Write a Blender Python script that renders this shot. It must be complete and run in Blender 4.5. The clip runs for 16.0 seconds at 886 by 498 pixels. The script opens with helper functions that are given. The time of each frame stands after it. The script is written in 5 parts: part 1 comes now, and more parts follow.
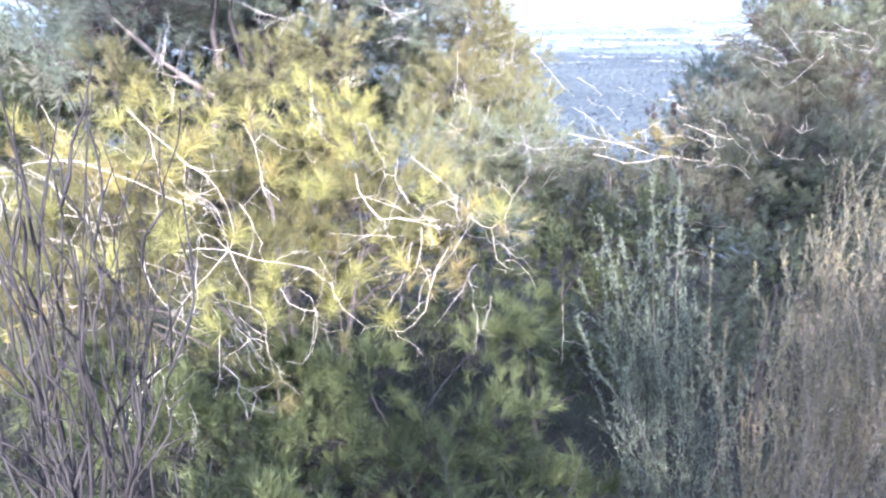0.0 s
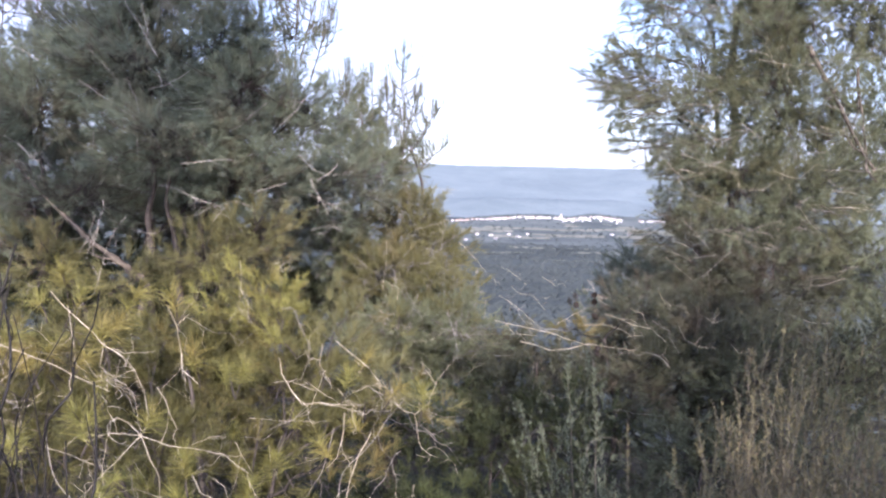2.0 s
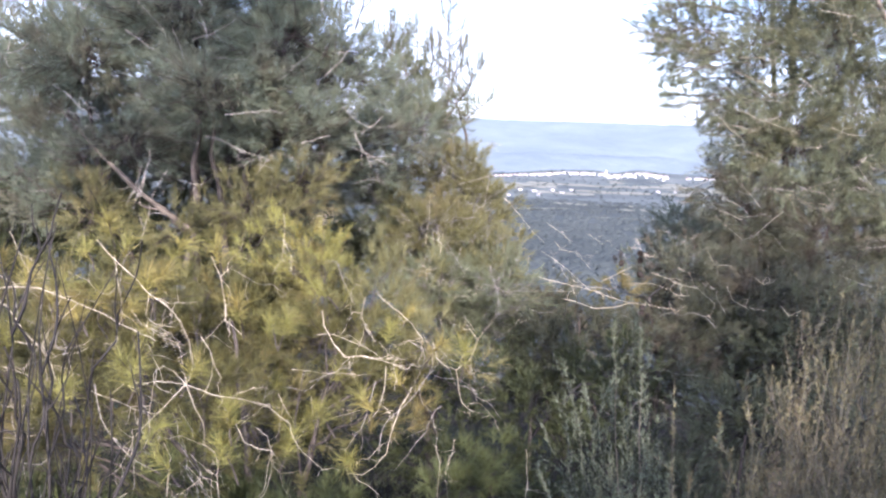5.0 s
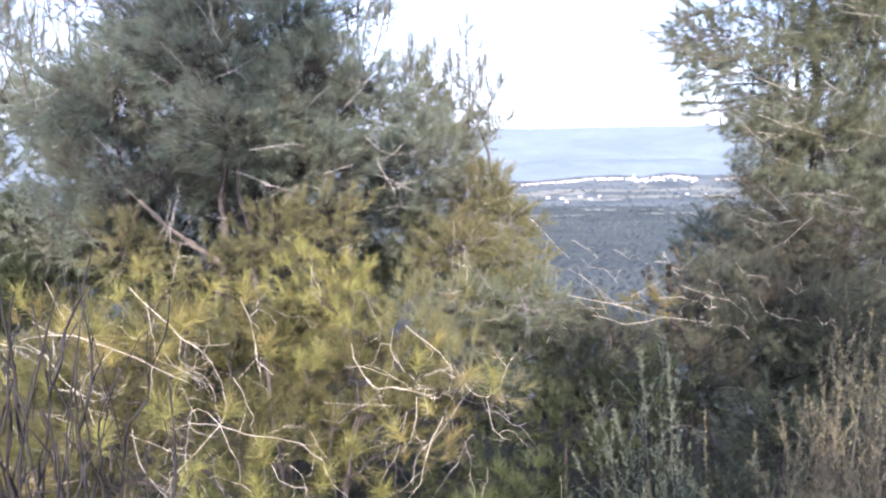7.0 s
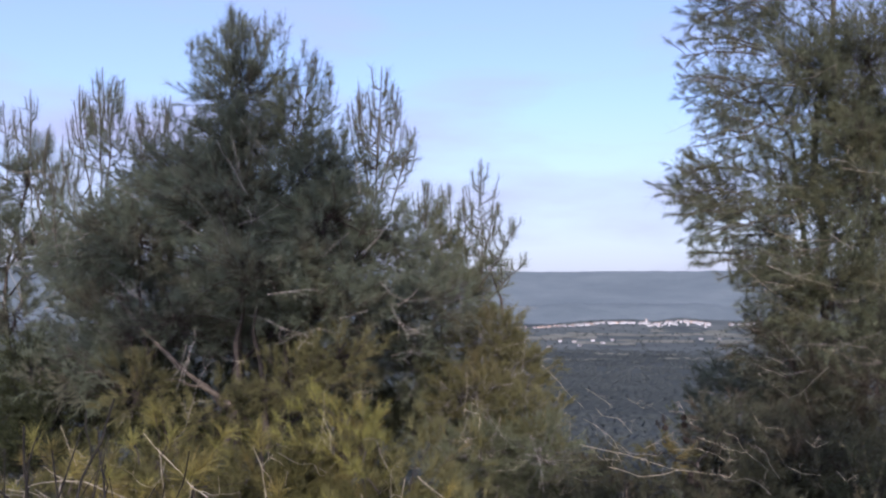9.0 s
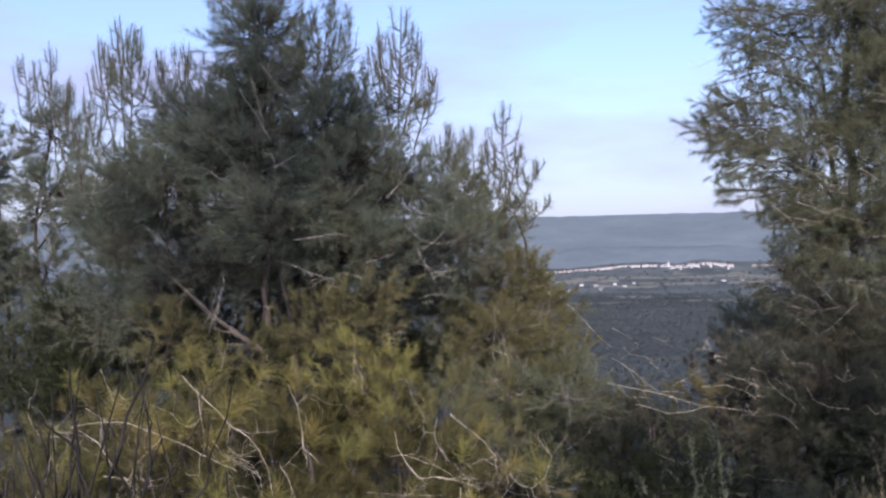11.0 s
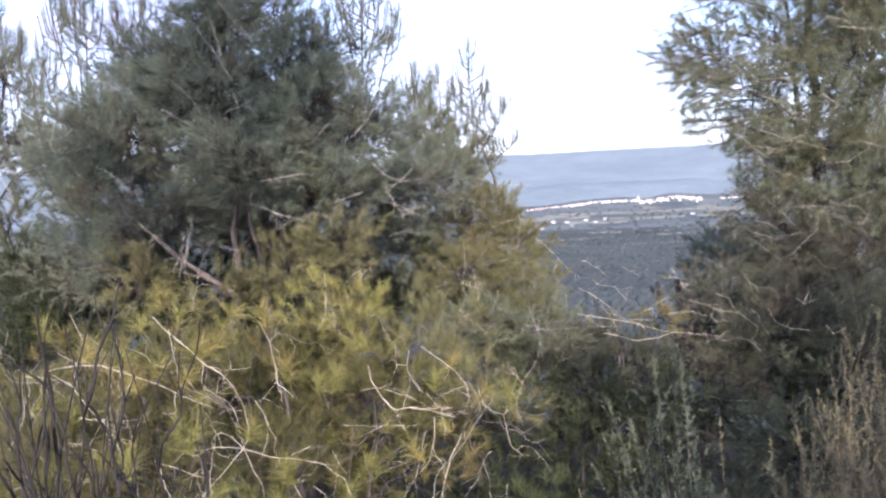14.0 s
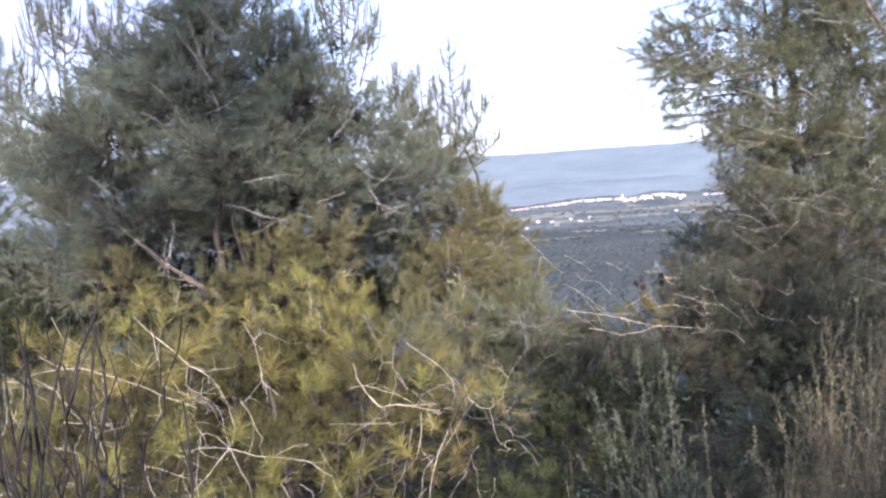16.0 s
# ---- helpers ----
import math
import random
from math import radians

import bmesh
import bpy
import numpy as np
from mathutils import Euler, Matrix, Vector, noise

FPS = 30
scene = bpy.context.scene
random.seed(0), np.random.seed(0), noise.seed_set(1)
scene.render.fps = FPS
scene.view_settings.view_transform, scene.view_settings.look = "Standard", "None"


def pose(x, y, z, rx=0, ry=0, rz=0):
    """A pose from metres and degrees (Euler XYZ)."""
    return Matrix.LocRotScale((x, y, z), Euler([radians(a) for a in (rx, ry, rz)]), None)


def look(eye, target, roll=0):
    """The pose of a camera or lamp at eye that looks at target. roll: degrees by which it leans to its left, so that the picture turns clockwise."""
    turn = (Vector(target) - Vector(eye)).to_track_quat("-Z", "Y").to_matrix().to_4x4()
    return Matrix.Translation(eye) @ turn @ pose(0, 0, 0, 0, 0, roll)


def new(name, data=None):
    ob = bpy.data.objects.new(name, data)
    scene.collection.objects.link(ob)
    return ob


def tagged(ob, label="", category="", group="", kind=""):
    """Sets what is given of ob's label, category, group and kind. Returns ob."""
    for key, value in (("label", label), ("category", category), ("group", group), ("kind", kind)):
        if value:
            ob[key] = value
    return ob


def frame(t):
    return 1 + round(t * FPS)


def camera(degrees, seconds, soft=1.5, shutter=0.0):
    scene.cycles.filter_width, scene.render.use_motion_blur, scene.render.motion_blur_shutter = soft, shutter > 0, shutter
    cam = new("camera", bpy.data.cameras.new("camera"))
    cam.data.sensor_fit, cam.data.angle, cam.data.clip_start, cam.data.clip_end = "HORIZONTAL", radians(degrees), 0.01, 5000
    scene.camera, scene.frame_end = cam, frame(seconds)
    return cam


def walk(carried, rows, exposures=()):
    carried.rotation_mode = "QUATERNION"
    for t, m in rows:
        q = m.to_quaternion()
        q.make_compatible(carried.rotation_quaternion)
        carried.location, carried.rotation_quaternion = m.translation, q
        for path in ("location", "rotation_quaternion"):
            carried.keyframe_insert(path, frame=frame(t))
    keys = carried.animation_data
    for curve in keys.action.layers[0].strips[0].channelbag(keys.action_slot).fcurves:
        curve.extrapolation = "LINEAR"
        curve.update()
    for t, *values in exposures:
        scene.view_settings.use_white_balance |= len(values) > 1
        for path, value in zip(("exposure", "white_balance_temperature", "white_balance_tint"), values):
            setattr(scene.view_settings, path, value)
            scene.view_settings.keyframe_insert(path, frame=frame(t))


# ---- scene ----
cam = camera(58.5, 16.0, soft=2.4)
walk(cam, [
    (0.0, pose(-0.061, 0.062, 1.542, 72.56, -0.15, 9.65)),
    (0.5, pose(-0.051, 0.041, 1.550, 78.17, -0.83, 7.93)),
    (1.0, pose(-0.043, 0.029, 1.551, 83.06, -0.30, 9.19)),
    (1.5, pose(-0.032, 0.026, 1.555, 86.06, -1.32, 6.31)),
    (2.0, pose(-0.014, 0.016, 1.553, 85.99, -1.79, 5.15)),
    (2.5, pose(-0.027, 0.031, 1.547, 83.74, -2.54, 5.75)),
    (3.0, pose(-0.027, 0.023, 1.556, 84.92, -2.49, 5.86)),
    (3.5, pose(-0.026, 0.022, 1.553, 82.85, -2.51, 7.96)),
    (3.7, pose(-0.025, 0.027, 1.546, 82.72, -2.20, 8.38)),
    (5.8, pose(-0.031, 0.071, 1.560, 82.26, -2.49, 8.24)),
    (6.0, pose(-0.036, 0.066, 1.568, 81.34, -2.22, 8.12)),
    (6.5, pose(-0.009, 0.065, 1.599, 81.37, 0.15, 9.95)),
    (7.0, pose(-0.004, 0.054, 1.622, 83.47, 0.38, 10.11)),
    (7.5, pose(-0.003, 0.042, 1.661, 89.54, -1.08, 10.48)),
    (8.0, pose(0.015, 0.038, 1.657, 91.90, -1.46, 10.40)),
    (8.2, pose(0.012, 0.030, 1.652, 93.70, -0.47, 11.26)),
    (10.3, pose(-0.017, -0.047, 1.657, 93.53, -0.36, 10.57)),
    (10.5, pose(-0.019, -0.037, 1.634, 92.50, 0.47, 10.78)),
    (11.0, pose(-0.035, -0.005, 1.625, 89.86, 0.74, 12.50)),
    (11.5, pose(-0.048, -0.014, 1.617, 89.43, 0.18, 11.30)),
    (12.0, pose(-0.038, 0.001, 1.604, 87.22, 1.31, 11.77)),
    (12.5, pose(-0.027, -0.020, 1.605, 89.69, 1.19, 10.12)),
    (13.0, pose(-0.016, -0.031, 1.619, 88.36, 0.61, 8.81)),
    (13.5, pose(-0.007, -0.020, 1.606, 86.41, 2.02, 10.64)),
    (14.0, pose(-0.013, -0.020, 1.597, 85.53, 2.42, 10.41)),
    (14.5, pose(-0.013, -0.012, 1.591, 84.56, 2.08, 10.10)),
    (15.0, pose(-0.014, -0.004, 1.574, 84.22, 3.00, 11.10)),
    (15.5, pose(-0.000, -0.014, 1.598, 84.10, 4.30, 11.61)),
    (16.0, pose(-0.003, -0.025, 1.575, 85.58, 3.44, 9.29)),
], exposures=[
    (0.0, 3.61, 4870, 21), (0.5, 3.18, 5020, 21), (1.0, 2.55, 5270, 21), (1.5, 2.03, 5370, 21), (2.5, 2.05, 5370, 21), (3.0, 2.27, 5370, 21),
    (3.5, 2.23, 5370, 21), (6.0, 2.54, 5270, 21), (7.0, 2.50, 5270, 21), (7.5, 1.70, 5370, 21), (8.0, 1.08, 5370, 21), (10.5, 0.78, 5370, 21),
    (11.0, 0.91, 5370, 21), (12.0, 1.45, 5370, 21), (12.5, 1.52, 5370, 21), (13.5, 1.81, 5370, 21), (14.5, 2.09, 5370, 21), (15.5, 2.24, 5370, 21),
    (16.0, 2.04, 5370, 21),
])

# ---- light: a low winter sun behind the camera, thin cloud over a blue sky ----
SUN_AZ, SUN_EL = radians(172), radians(24)      # clockwise from straight ahead
world = bpy.data.worlds.new("sky")
scene.world = world
world.use_nodes = True
wn, wl = world.node_tree.nodes, world.node_tree.links
wn.clear()
sky = wn.new("ShaderNodeTexSky")
sky.sky_type = "NISHITA"
sky.sun_disc = False
sky.sun_elevation, sky.sun_rotation = SUN_EL, SUN_AZ
sky.air_density, sky.dust_density, sky.ozone_density = 1.0, 1.5, 1.0
w_co = wn.new("ShaderNodeTexCoord")
w_map = wn.new("ShaderNodeMapping")
w_map.inputs["Scale"].default_value = (1.6, 1.6, 7.0)
w_noise = wn.new("ShaderNodeTexNoise")
w_noise.inputs["Scale"].default_value = 1.7
w_noise.inputs["Detail"].default_value = 6
w_ramp = wn.new("ShaderNodeValToRGB")
w_ramp.color_ramp.elements[0].position, w_ramp.color_ramp.elements[1].position = 0.40, 0.70
w_ramp.color_ramp.elements[0].color, w_ramp.color_ramp.elements[1].color = (0.32, 0.32, 0.32, 1), (1.0, 1.0, 1.0, 1)
w_mix = wn.new("ShaderNodeMixRGB")
w_mix.inputs["Color2"].default_value = (2.62, 2.62, 3.35, 1)
w_axes = wn.new("ShaderNodeSeparateXYZ")
w_low = wn.new("ShaderNodeMapRange")
w_low.inputs["From Min"].default_value, w_low.inputs["From Max"].default_value = 0.0, 0.24
w_low.inputs["To Min"].default_value, w_low.inputs["To Max"].default_value = 0.85, 0.0
w_haze = wn.new("ShaderNodeMixRGB")
w_haze.inputs["Color2"].default_value = (3.05, 2.98, 3.08, 1)
wl.new(w_co.outputs["Generated"], w_axes.inputs["Vector"])
wl.new(w_axes.outputs["Z"], w_low.inputs["Value"])
wl.new(w_low.outputs["Result"], w_haze.inputs["Fac"])
wl.new(w_mix.outputs["Color"], w_haze.inputs["Color1"])
# thin cloud scatters more light sunward; boosted there as added fill for shade
sun_way = Vector((math.sin(SUN_AZ) * math.cos(SUN_EL), math.cos(SUN_AZ) * math.cos(SUN_EL), math.sin(SUN_EL)))
w_dot = wn.new("ShaderNodeVectorMath")
w_dot.operation = "DOT_PRODUCT"
w_dot.inputs[1].default_value = sun_way
w_near = wn.new("ShaderNodeMapRange")
w_near.inputs["From Min"].default_value, w_near.inputs["From Max"].default_value = -0.2, 1.0
w_near.inputs["To Min"].default_value, w_near.inputs["To Max"].default_value = 0.86, 2.3
w_glow = wn.new("ShaderNodeMixRGB")
w_glow.blend_type = "MULTIPLY"
w_glow.inputs["Fac"].default_value = 1.0
w_bg = wn.new("ShaderNodeBackground")
w_bg.inputs["Strength"].default_value = 0.15
w_out = wn.new("ShaderNodeOutputWorld")
wl.new(w_co.outputs["Generated"], w_map.inputs["Vector"])
wl.new(w_map.outputs["Vector"], w_noise.inputs["Vector"])
wl.new(w_noise.outputs["Fac"], w_ramp.inputs["Fac"])
wl.new(w_ramp.outputs["Color"], w_mix.inputs["Fac"])
wl.new(sky.outputs["Color"], w_mix.inputs["Color1"])
wl.new(w_haze.outputs["Color"], w_glow.inputs["Color1"])
wl.new(w_co.outputs["Generated"], w_dot.inputs[0])
wl.new(w_dot.outputs["Value"], w_near.inputs["Value"])
wl.new(w_near.outputs["Result"], w_glow.inputs["Color2"])
wl.new(w_glow.outputs["Color"], w_bg.inputs["Color"])
wl.new(w_bg.outputs["Background"], w_out.inputs["Surface"])

sun_data = bpy.data.lights.new("sun", "SUN")
sun_data.energy, sun_data.angle, sun_data.color = 3.5, radians(0.5), (1.0, 0.87, 0.68)
sun = new("sun", sun_data)
sun.matrix_world = look(sun_way * 50, (0, 0, 0))


# ---- materials ----
def material(name, low, high, scale=8.0, rough=0.8, bump=0.0, bump_scale=60.0, island=0.0, through_light=0.0,
             patch=None, patch_scale=1.5, glow=0.0, spec=0.3):
    """Two colours mixed by noise (and by each island's own value), with a patchy third one and fine relief."""
    mat = bpy.data.materials.new(name)
    mat.use_nodes = True
    n, l = mat.node_tree.nodes, mat.node_tree.links
    bsdf, out = n["Principled BSDF"], n["Material Output"]
    co = n.new("ShaderNodeTexCoord")
    grain = n.new("ShaderNodeTexNoise")
    grain.inputs["Scale"].default_value, grain.inputs["Detail"].default_value = scale, 5
    l.new(co.outputs["Object"], grain.inputs["Vector"])
    spread = n.new("ShaderNodeMapRange")
    spread.inputs["From Min"].default_value, spread.inputs["From Max"].default_value = 0.3, 0.7
    l.new(grain.outputs["Fac"], spread.inputs["Value"])
    fac = spread.outputs["Result"]
    if island:
        geo = n.new("ShaderNodeNewGeometry")
        mixer = n.new("ShaderNodeMixRGB")
        mixer.inputs["Fac"].default_value = island
        l.new(fac, mixer.inputs["Color1"])
        l.new(geo.outputs["Random Per Island"], mixer.inputs["Color2"])
        fac = mixer.outputs["Color"]
    tone = n.new("ShaderNodeMixRGB")
    tone.inputs["Color1"].default_value, tone.inputs["Color2"].default_value = (*low, 1), (*high, 1)
    l.new(fac, tone.inputs["Fac"])
    colour = tone.outputs["Color"]
    if patch:
        broad = n.new("ShaderNodeTexNoise")
        broad.inputs["Scale"].default_value, broad.inputs["Detail"].default_value = patch_scale, 3
        l.new(co.outputs["Object"], broad.inputs["Vector"])
        ramp = n.new("ShaderNodeMapRange")
        ramp.inputs["From Min"].default_value, ramp.inputs["From Max"].default_value = 0.52, 0.68
        ramp.inputs["To Max"].default_value = 0.8
        l.new(broad.outputs["Fac"], ramp.inputs["Value"])
        stain = n.new("ShaderNodeMixRGB")
        stain.inputs["Color2"].default_value = (*patch, 1)
        l.new(ramp.outputs["Result"], stain.inputs["Fac"])
        l.new(colour, stain.inputs["Color1"])
        colour = stain.outputs["Color"]
    l.new(colour, bsdf.inputs["Base Color"])
    bsdf.inputs["Roughness"].default_value = rough
    bsdf.inputs["Specular IOR Level"].default_value = spec
    if glow:
        l.new(colour, bsdf.inputs["Emission Color"])
        bsdf.inputs["Emission Strength"].default_value = glow
    if bump:
        fine = n.new("ShaderNodeTexNoise")
        fine.inputs["Scale"].default_value, fine.inputs["Detail"].default_value = bump_scale, 4
        l.new(co.outputs["Object"], fine.inputs["Vector"])
        relief = n.new("ShaderNodeBump")
        relief.inputs["Strength"].default_value, relief.inputs["Distance"].default_value = bump, 0.4 / bump_scale
        l.new(fine.outputs["Fac"], relief.inputs["Height"])
        l.new(relief.outputs["Normal"], bsdf.inputs["Normal"])
    if through_light:
        leaf = n.new("ShaderNodeBsdfTranslucent")
        l.new(colour, leaf.inputs["Color"])
        blend = n.new("ShaderNodeMixShader")
        blend.inputs["Fac"].default_value = through_light
        l.new(bsdf.outputs["BSDF"], blend.inputs[1])
        l.new(leaf.outputs["BSDF"], blend.inputs[2])
        l.new(blend.outputs["Shader"], out.inputs["Surface"])
    return mat


DARK_NEEDLE = material("dark_pine_needle", (0.0790, 0.0884, 0.0603), (0.1768, 0.1872, 0.1175), 3.0, 0.55, island=0.6,
                       through_light=0.5, patch=(0.1404, 0.1248, 0.0811), patch_scale=2.2, spec=0.1)
MID_NEEDLE = material("grey_green_needle", (0.0718, 0.0791, 0.0460), (0.1638, 0.1674, 0.0920), 3.0, 0.55, island=0.6,
                      through_light=0.42, patch=(0.1242, 0.1150, 0.0570), patch_scale=2.0, spec=0.1)
OLIVE_NEEDLE = material("olive_pine_needle", (0.0700, 0.0655, 0.0272), (0.1500, 0.1349, 0.0543), 3.0, 0.55, island=0.6, through_light=0.35,
                        patch=(0.1400, 0.1121, 0.0504), patch_scale=2.4, spec=0.1)
# Young pine in two tones: BRIGHT is painted as sunlit, INNER as shaded.
BRIGHT_NEEDLE = material("sunlit_young_needle", (0.0742, 0.0695, 0.0180), (0.2243, 0.2021, 0.0558), 4.0, 0.5, island=0.6,
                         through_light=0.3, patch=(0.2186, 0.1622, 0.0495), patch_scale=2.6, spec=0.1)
INNER_NEEDLE = material("shade_toned_pine_needle", (0.0373, 0.0351, 0.0122), (0.1153, 0.1028, 0.0358), 4.0, 0.55, island=0.6, through_light=0.3, patch=(0.1273, 0.0962, 0.0341), patch_scale=2.6, spec=0.1)
# LOW and SHADE needles are darkened to carry the shade they grow in.
LOW_NEEDLE = material("shaded_low_needle", (0.016, 0.019, 0.009), (0.042, 0.045, 0.018), 4.0, 0.55, island=0.6, through_light=0.25, spec=0.1)
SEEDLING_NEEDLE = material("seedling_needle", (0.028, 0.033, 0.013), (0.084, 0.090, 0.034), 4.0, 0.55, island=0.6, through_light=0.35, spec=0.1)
SHADE_NEEDLE = material("shaded_shrub_leaf", (0.0328, 0.0353, 0.0197), (0.0754, 0.0771, 0.0410), 4.0, 0.55, island=0.6, through_light=0.25, spec=0.1)
GREY_LEAF = material("grey_green_leaf", (0.0338, 0.0393, 0.0231), (0.1045, 0.1113, 0.0686), 7.0, 0.6, island=0.7, through_light=0.2, spec=0.1)
WAND_LEAF = material("olive_brown_wand_leaf", (0.0464, 0.0404, 0.0210), (0.1438, 0.1232, 0.0603), 7.0, 0.65, island=0.7, through_light=0.2, patch=(0.1160, 0.0858, 0.0491), patch_scale=3.0, spec=0.1)
HEATH_LEAF = material("reddish_heath_leaf", (0.0447, 0.0348, 0.0206), (0.1083, 0.0833, 0.0475), 6.0, 0.75, island=0.7, through_light=0.1,
                      patch=(0.0699, 0.0694, 0.0321), patch_scale=3.0, spec=0.1)
BARK = material("pine_bark", (0.026, 0.021, 0.017), (0.072, 0.057, 0.046), 22.0, 0.9, bump=0.9, bump_scale=70.0, spec=0.08)
# Pale mottled bark, with sun on the limbs also put into the colour.
PALE_BARK = material("sunlit_pale_bark", (0.022, 0.018, 0.0145), (0.1230, 0.0984, 0.0738), 16.0, 0.9, bump=0.9, bump_scale=80.0, spec=0.08, patch=(0.030, 0.024, 0.019), patch_scale=14.0)
TWIG = material("pale_twig", (0.25, 0.205, 0.142), (0.48, 0.402, 0.292), 14.0, 0.8, bump=0.4, bump_scale=200.0, spec=0.08)
GREY_TWIG = material("grey_twig", (0.10, 0.085, 0.072), (0.22, 0.195, 0.165), 12.0, 0.85, bump=0.4, bump_scale=200.0, spec=0.08)
MID_TWIG = material("weathered_twig", (0.16, 0.135, 0.11), (0.32, 0.275, 0.225), 14.0, 0.85, bump=0.4, bump_scale=200.0, spec=0.08)
DARK_TWIG = material("dark_bare_twig", (0.012, 0.0105, 0.0098), (0.030, 0.026, 0.0235), 14.0, 0.9, bump=0.4, bump_scale=200.0, spec=0.04)
WAND_STEM = material("brown_wand_stem", (0.045, 0.038, 0.028), (0.100, 0.086, 0.064), 14.0, 0.85, bump=0.4, bump_scale=200.0, spec=0.08)
BARE_STEM = material("grey_brown_bare_stem", (0.0118, 0.0102, 0.0090), (0.0310, 0.0267, 0.0229), 9.0, 0.9, bump=0.5, bump_scale=150.0, spec=0.05)
CONE = material("pine_cone_scale", (0.014, 0.011, 0.009), (0.034, 0.027, 0.022), 30.0, 0.85, island=0.5, spec=0.05)
SOIL = material("litter_and_soil", (0.014, 0.013, 0.010), (0.034, 0.029, 0.021), 1.7, 0.95, bump=0.8, bump_scale=25.0,
                patch=(0.024, 0.028, 0.016), patch_scale=0.35, spec=0.0)
# Dark brownish needle: shade in the gap and low boughs put into the colour.
GAP_NEEDLE = material("shade_dimmed_needle", (0.0303, 0.0318, 0.0188), (0.0694, 0.0665, 0.0382), 3.0, 0.6, island=0.6, through_light=0.15, patch=(0.0723, 0.0542, 0.0361), patch_scale=2.5, spec=0.1)
# Woods and plain: base colours lifted and greyed to carry distance haze.
FOREST = material("hazed_pine_canopy", (0.0528, 0.0592, 0.0560), (0.0736, 0.0800, 0.0736), 0.012, 0.9, island=0.08, patch=(0.0464, 0.0528, 0.0512), patch_scale=0.006, through_light=0.45, spec=0.0)
PLAIN = material("hazed_valley_meadow", (0.0624, 0.0688, 0.0640), (0.0976, 0.1016, 0.0912), 0.011, 0.95, patch=(0.0464, 0.0520, 0.0496), patch_scale=0.005, spec=0.0)
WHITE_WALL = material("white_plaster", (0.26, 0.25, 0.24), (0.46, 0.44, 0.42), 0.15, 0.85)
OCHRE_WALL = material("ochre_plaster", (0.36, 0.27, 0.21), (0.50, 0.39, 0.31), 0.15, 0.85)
TILE_ROOF = material("clay_tile_roof", (0.22, 0.125, 0.085), (0.36, 0.22, 0.16), 0.4, 0.85)
PALE_ROOF = material("pale_tile_roof", (0.20, 0.155, 0.13), (0.34, 0.28, 0.24), 0.4, 0.8)
GLASS_DARK = material("dark_window", (0.03, 0.035, 0.04), (0.05, 0.055, 0.06), 1.0, 0.2)
# Distance haze is mixed into the base colours of ridge and foothill.
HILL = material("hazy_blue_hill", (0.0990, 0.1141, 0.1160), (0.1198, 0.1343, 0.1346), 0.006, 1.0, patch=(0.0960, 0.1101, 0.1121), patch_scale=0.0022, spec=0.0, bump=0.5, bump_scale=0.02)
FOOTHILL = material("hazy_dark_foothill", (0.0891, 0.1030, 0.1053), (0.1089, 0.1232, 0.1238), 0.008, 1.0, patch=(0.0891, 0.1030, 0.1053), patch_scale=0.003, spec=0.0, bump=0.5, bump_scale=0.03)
FIELD = material("dry_field", (0.0935, 0.0935, 0.0723), (0.1615, 0.1530, 0.1190), 0.02, 0.95, spec=0.0)


# ---- geometry helpers ----
rng = np.random.default_rng(11)


class Geo:
    """Gathers vertices and faces for one mesh."""

    def __init__(self):
        self.v, self.tri, self.quad, self.count = [], [], [], 0

    def add(self, verts, tris=None, quads=None):
        self.v.append(np.asarray(verts, float))
        if tris is not None and len(tris):
            self.tri.append(np.asarray(tris, int) + self.count)
        if quads is not None and len(quads):
            self.quad.append(np.asarray(quads, int) + self.count)
        self.count += len(verts)

    def mesh(self, name, mat, smooth=False):
        me = bpy.data.meshes.new(name)
        if not self.v:
            me.materials.append(mat)
            return me
        v = np.concatenate(self.v)
        tri = np.concatenate(self.tri) if self.tri else np.zeros((0, 3), int)
        quad = np.concatenate(self.quad) if self.quad else np.zeros((0, 4), int)
        loops = np.concatenate([tri.ravel(), quad.ravel()])
        starts = np.concatenate([np.arange(len(tri)) * 3, len(tri) * 3 + np.arange(len(quad)) * 4])
        me.vertices.add(len(v))
        me.vertices.foreach_set("co", v.ravel())
        me.loops.add(len(loops))
        me.loops.foreach_set("vertex_index", loops.astype(np.int32))
        me.polygons.add(len(starts))
        me.polygons.foreach_set("loop_start", starts.astype(np.int32))
        me.polygons.foreach_set("use_smooth", np.full(len(starts), smooth))
        me.materials.append(mat)
        me.update(calc_edges=True)
        me.validate()
        return me


def part(name, geo, mat, parent, label="", smooth=False, kind=""):
    """One mesh object under a thing or under a part."""
    ob = new(name, geo.mesh(name, mat, smooth))
    ob.parent = parent
    if parent.type == "EMPTY":
        ob.matrix_parent_inverse = Matrix.Translation(-parent.location)
    return tagged(ob, label, kind=kind)


def thing(name, at, label, category, group=""):
    ob = new(name)
    ob.location = at
    ob.empty_display_size = 0.2
    return tagged(ob, label, category, group)


def unit(a):
    return a / (np.linalg.norm(a, axis=-1, keepdims=True) + 1e-9)


def bend(a, b, n=7, sag=0.0, wild=0.06):
    """A crooked path from a to b; sag lifts or drops its middle, wild is the wander as a share of its length."""
    a, b = np.asarray(a, float), np.asarray(b, float)
    t = np.linspace(0, 1, n)[:, None]
    size = np.linalg.norm(b - a)
    path = a + (b - a) * t
    path[:, 2] += (4 * t * (1 - t))[:, 0] * sag * size
    steps = np.cumsum(rng.normal(0, 1, (n, 3)), 0)
    steps -= steps[0] + (steps[-1] - steps[0]) * t
    return path + steps * wild * size / math.sqrt(n)


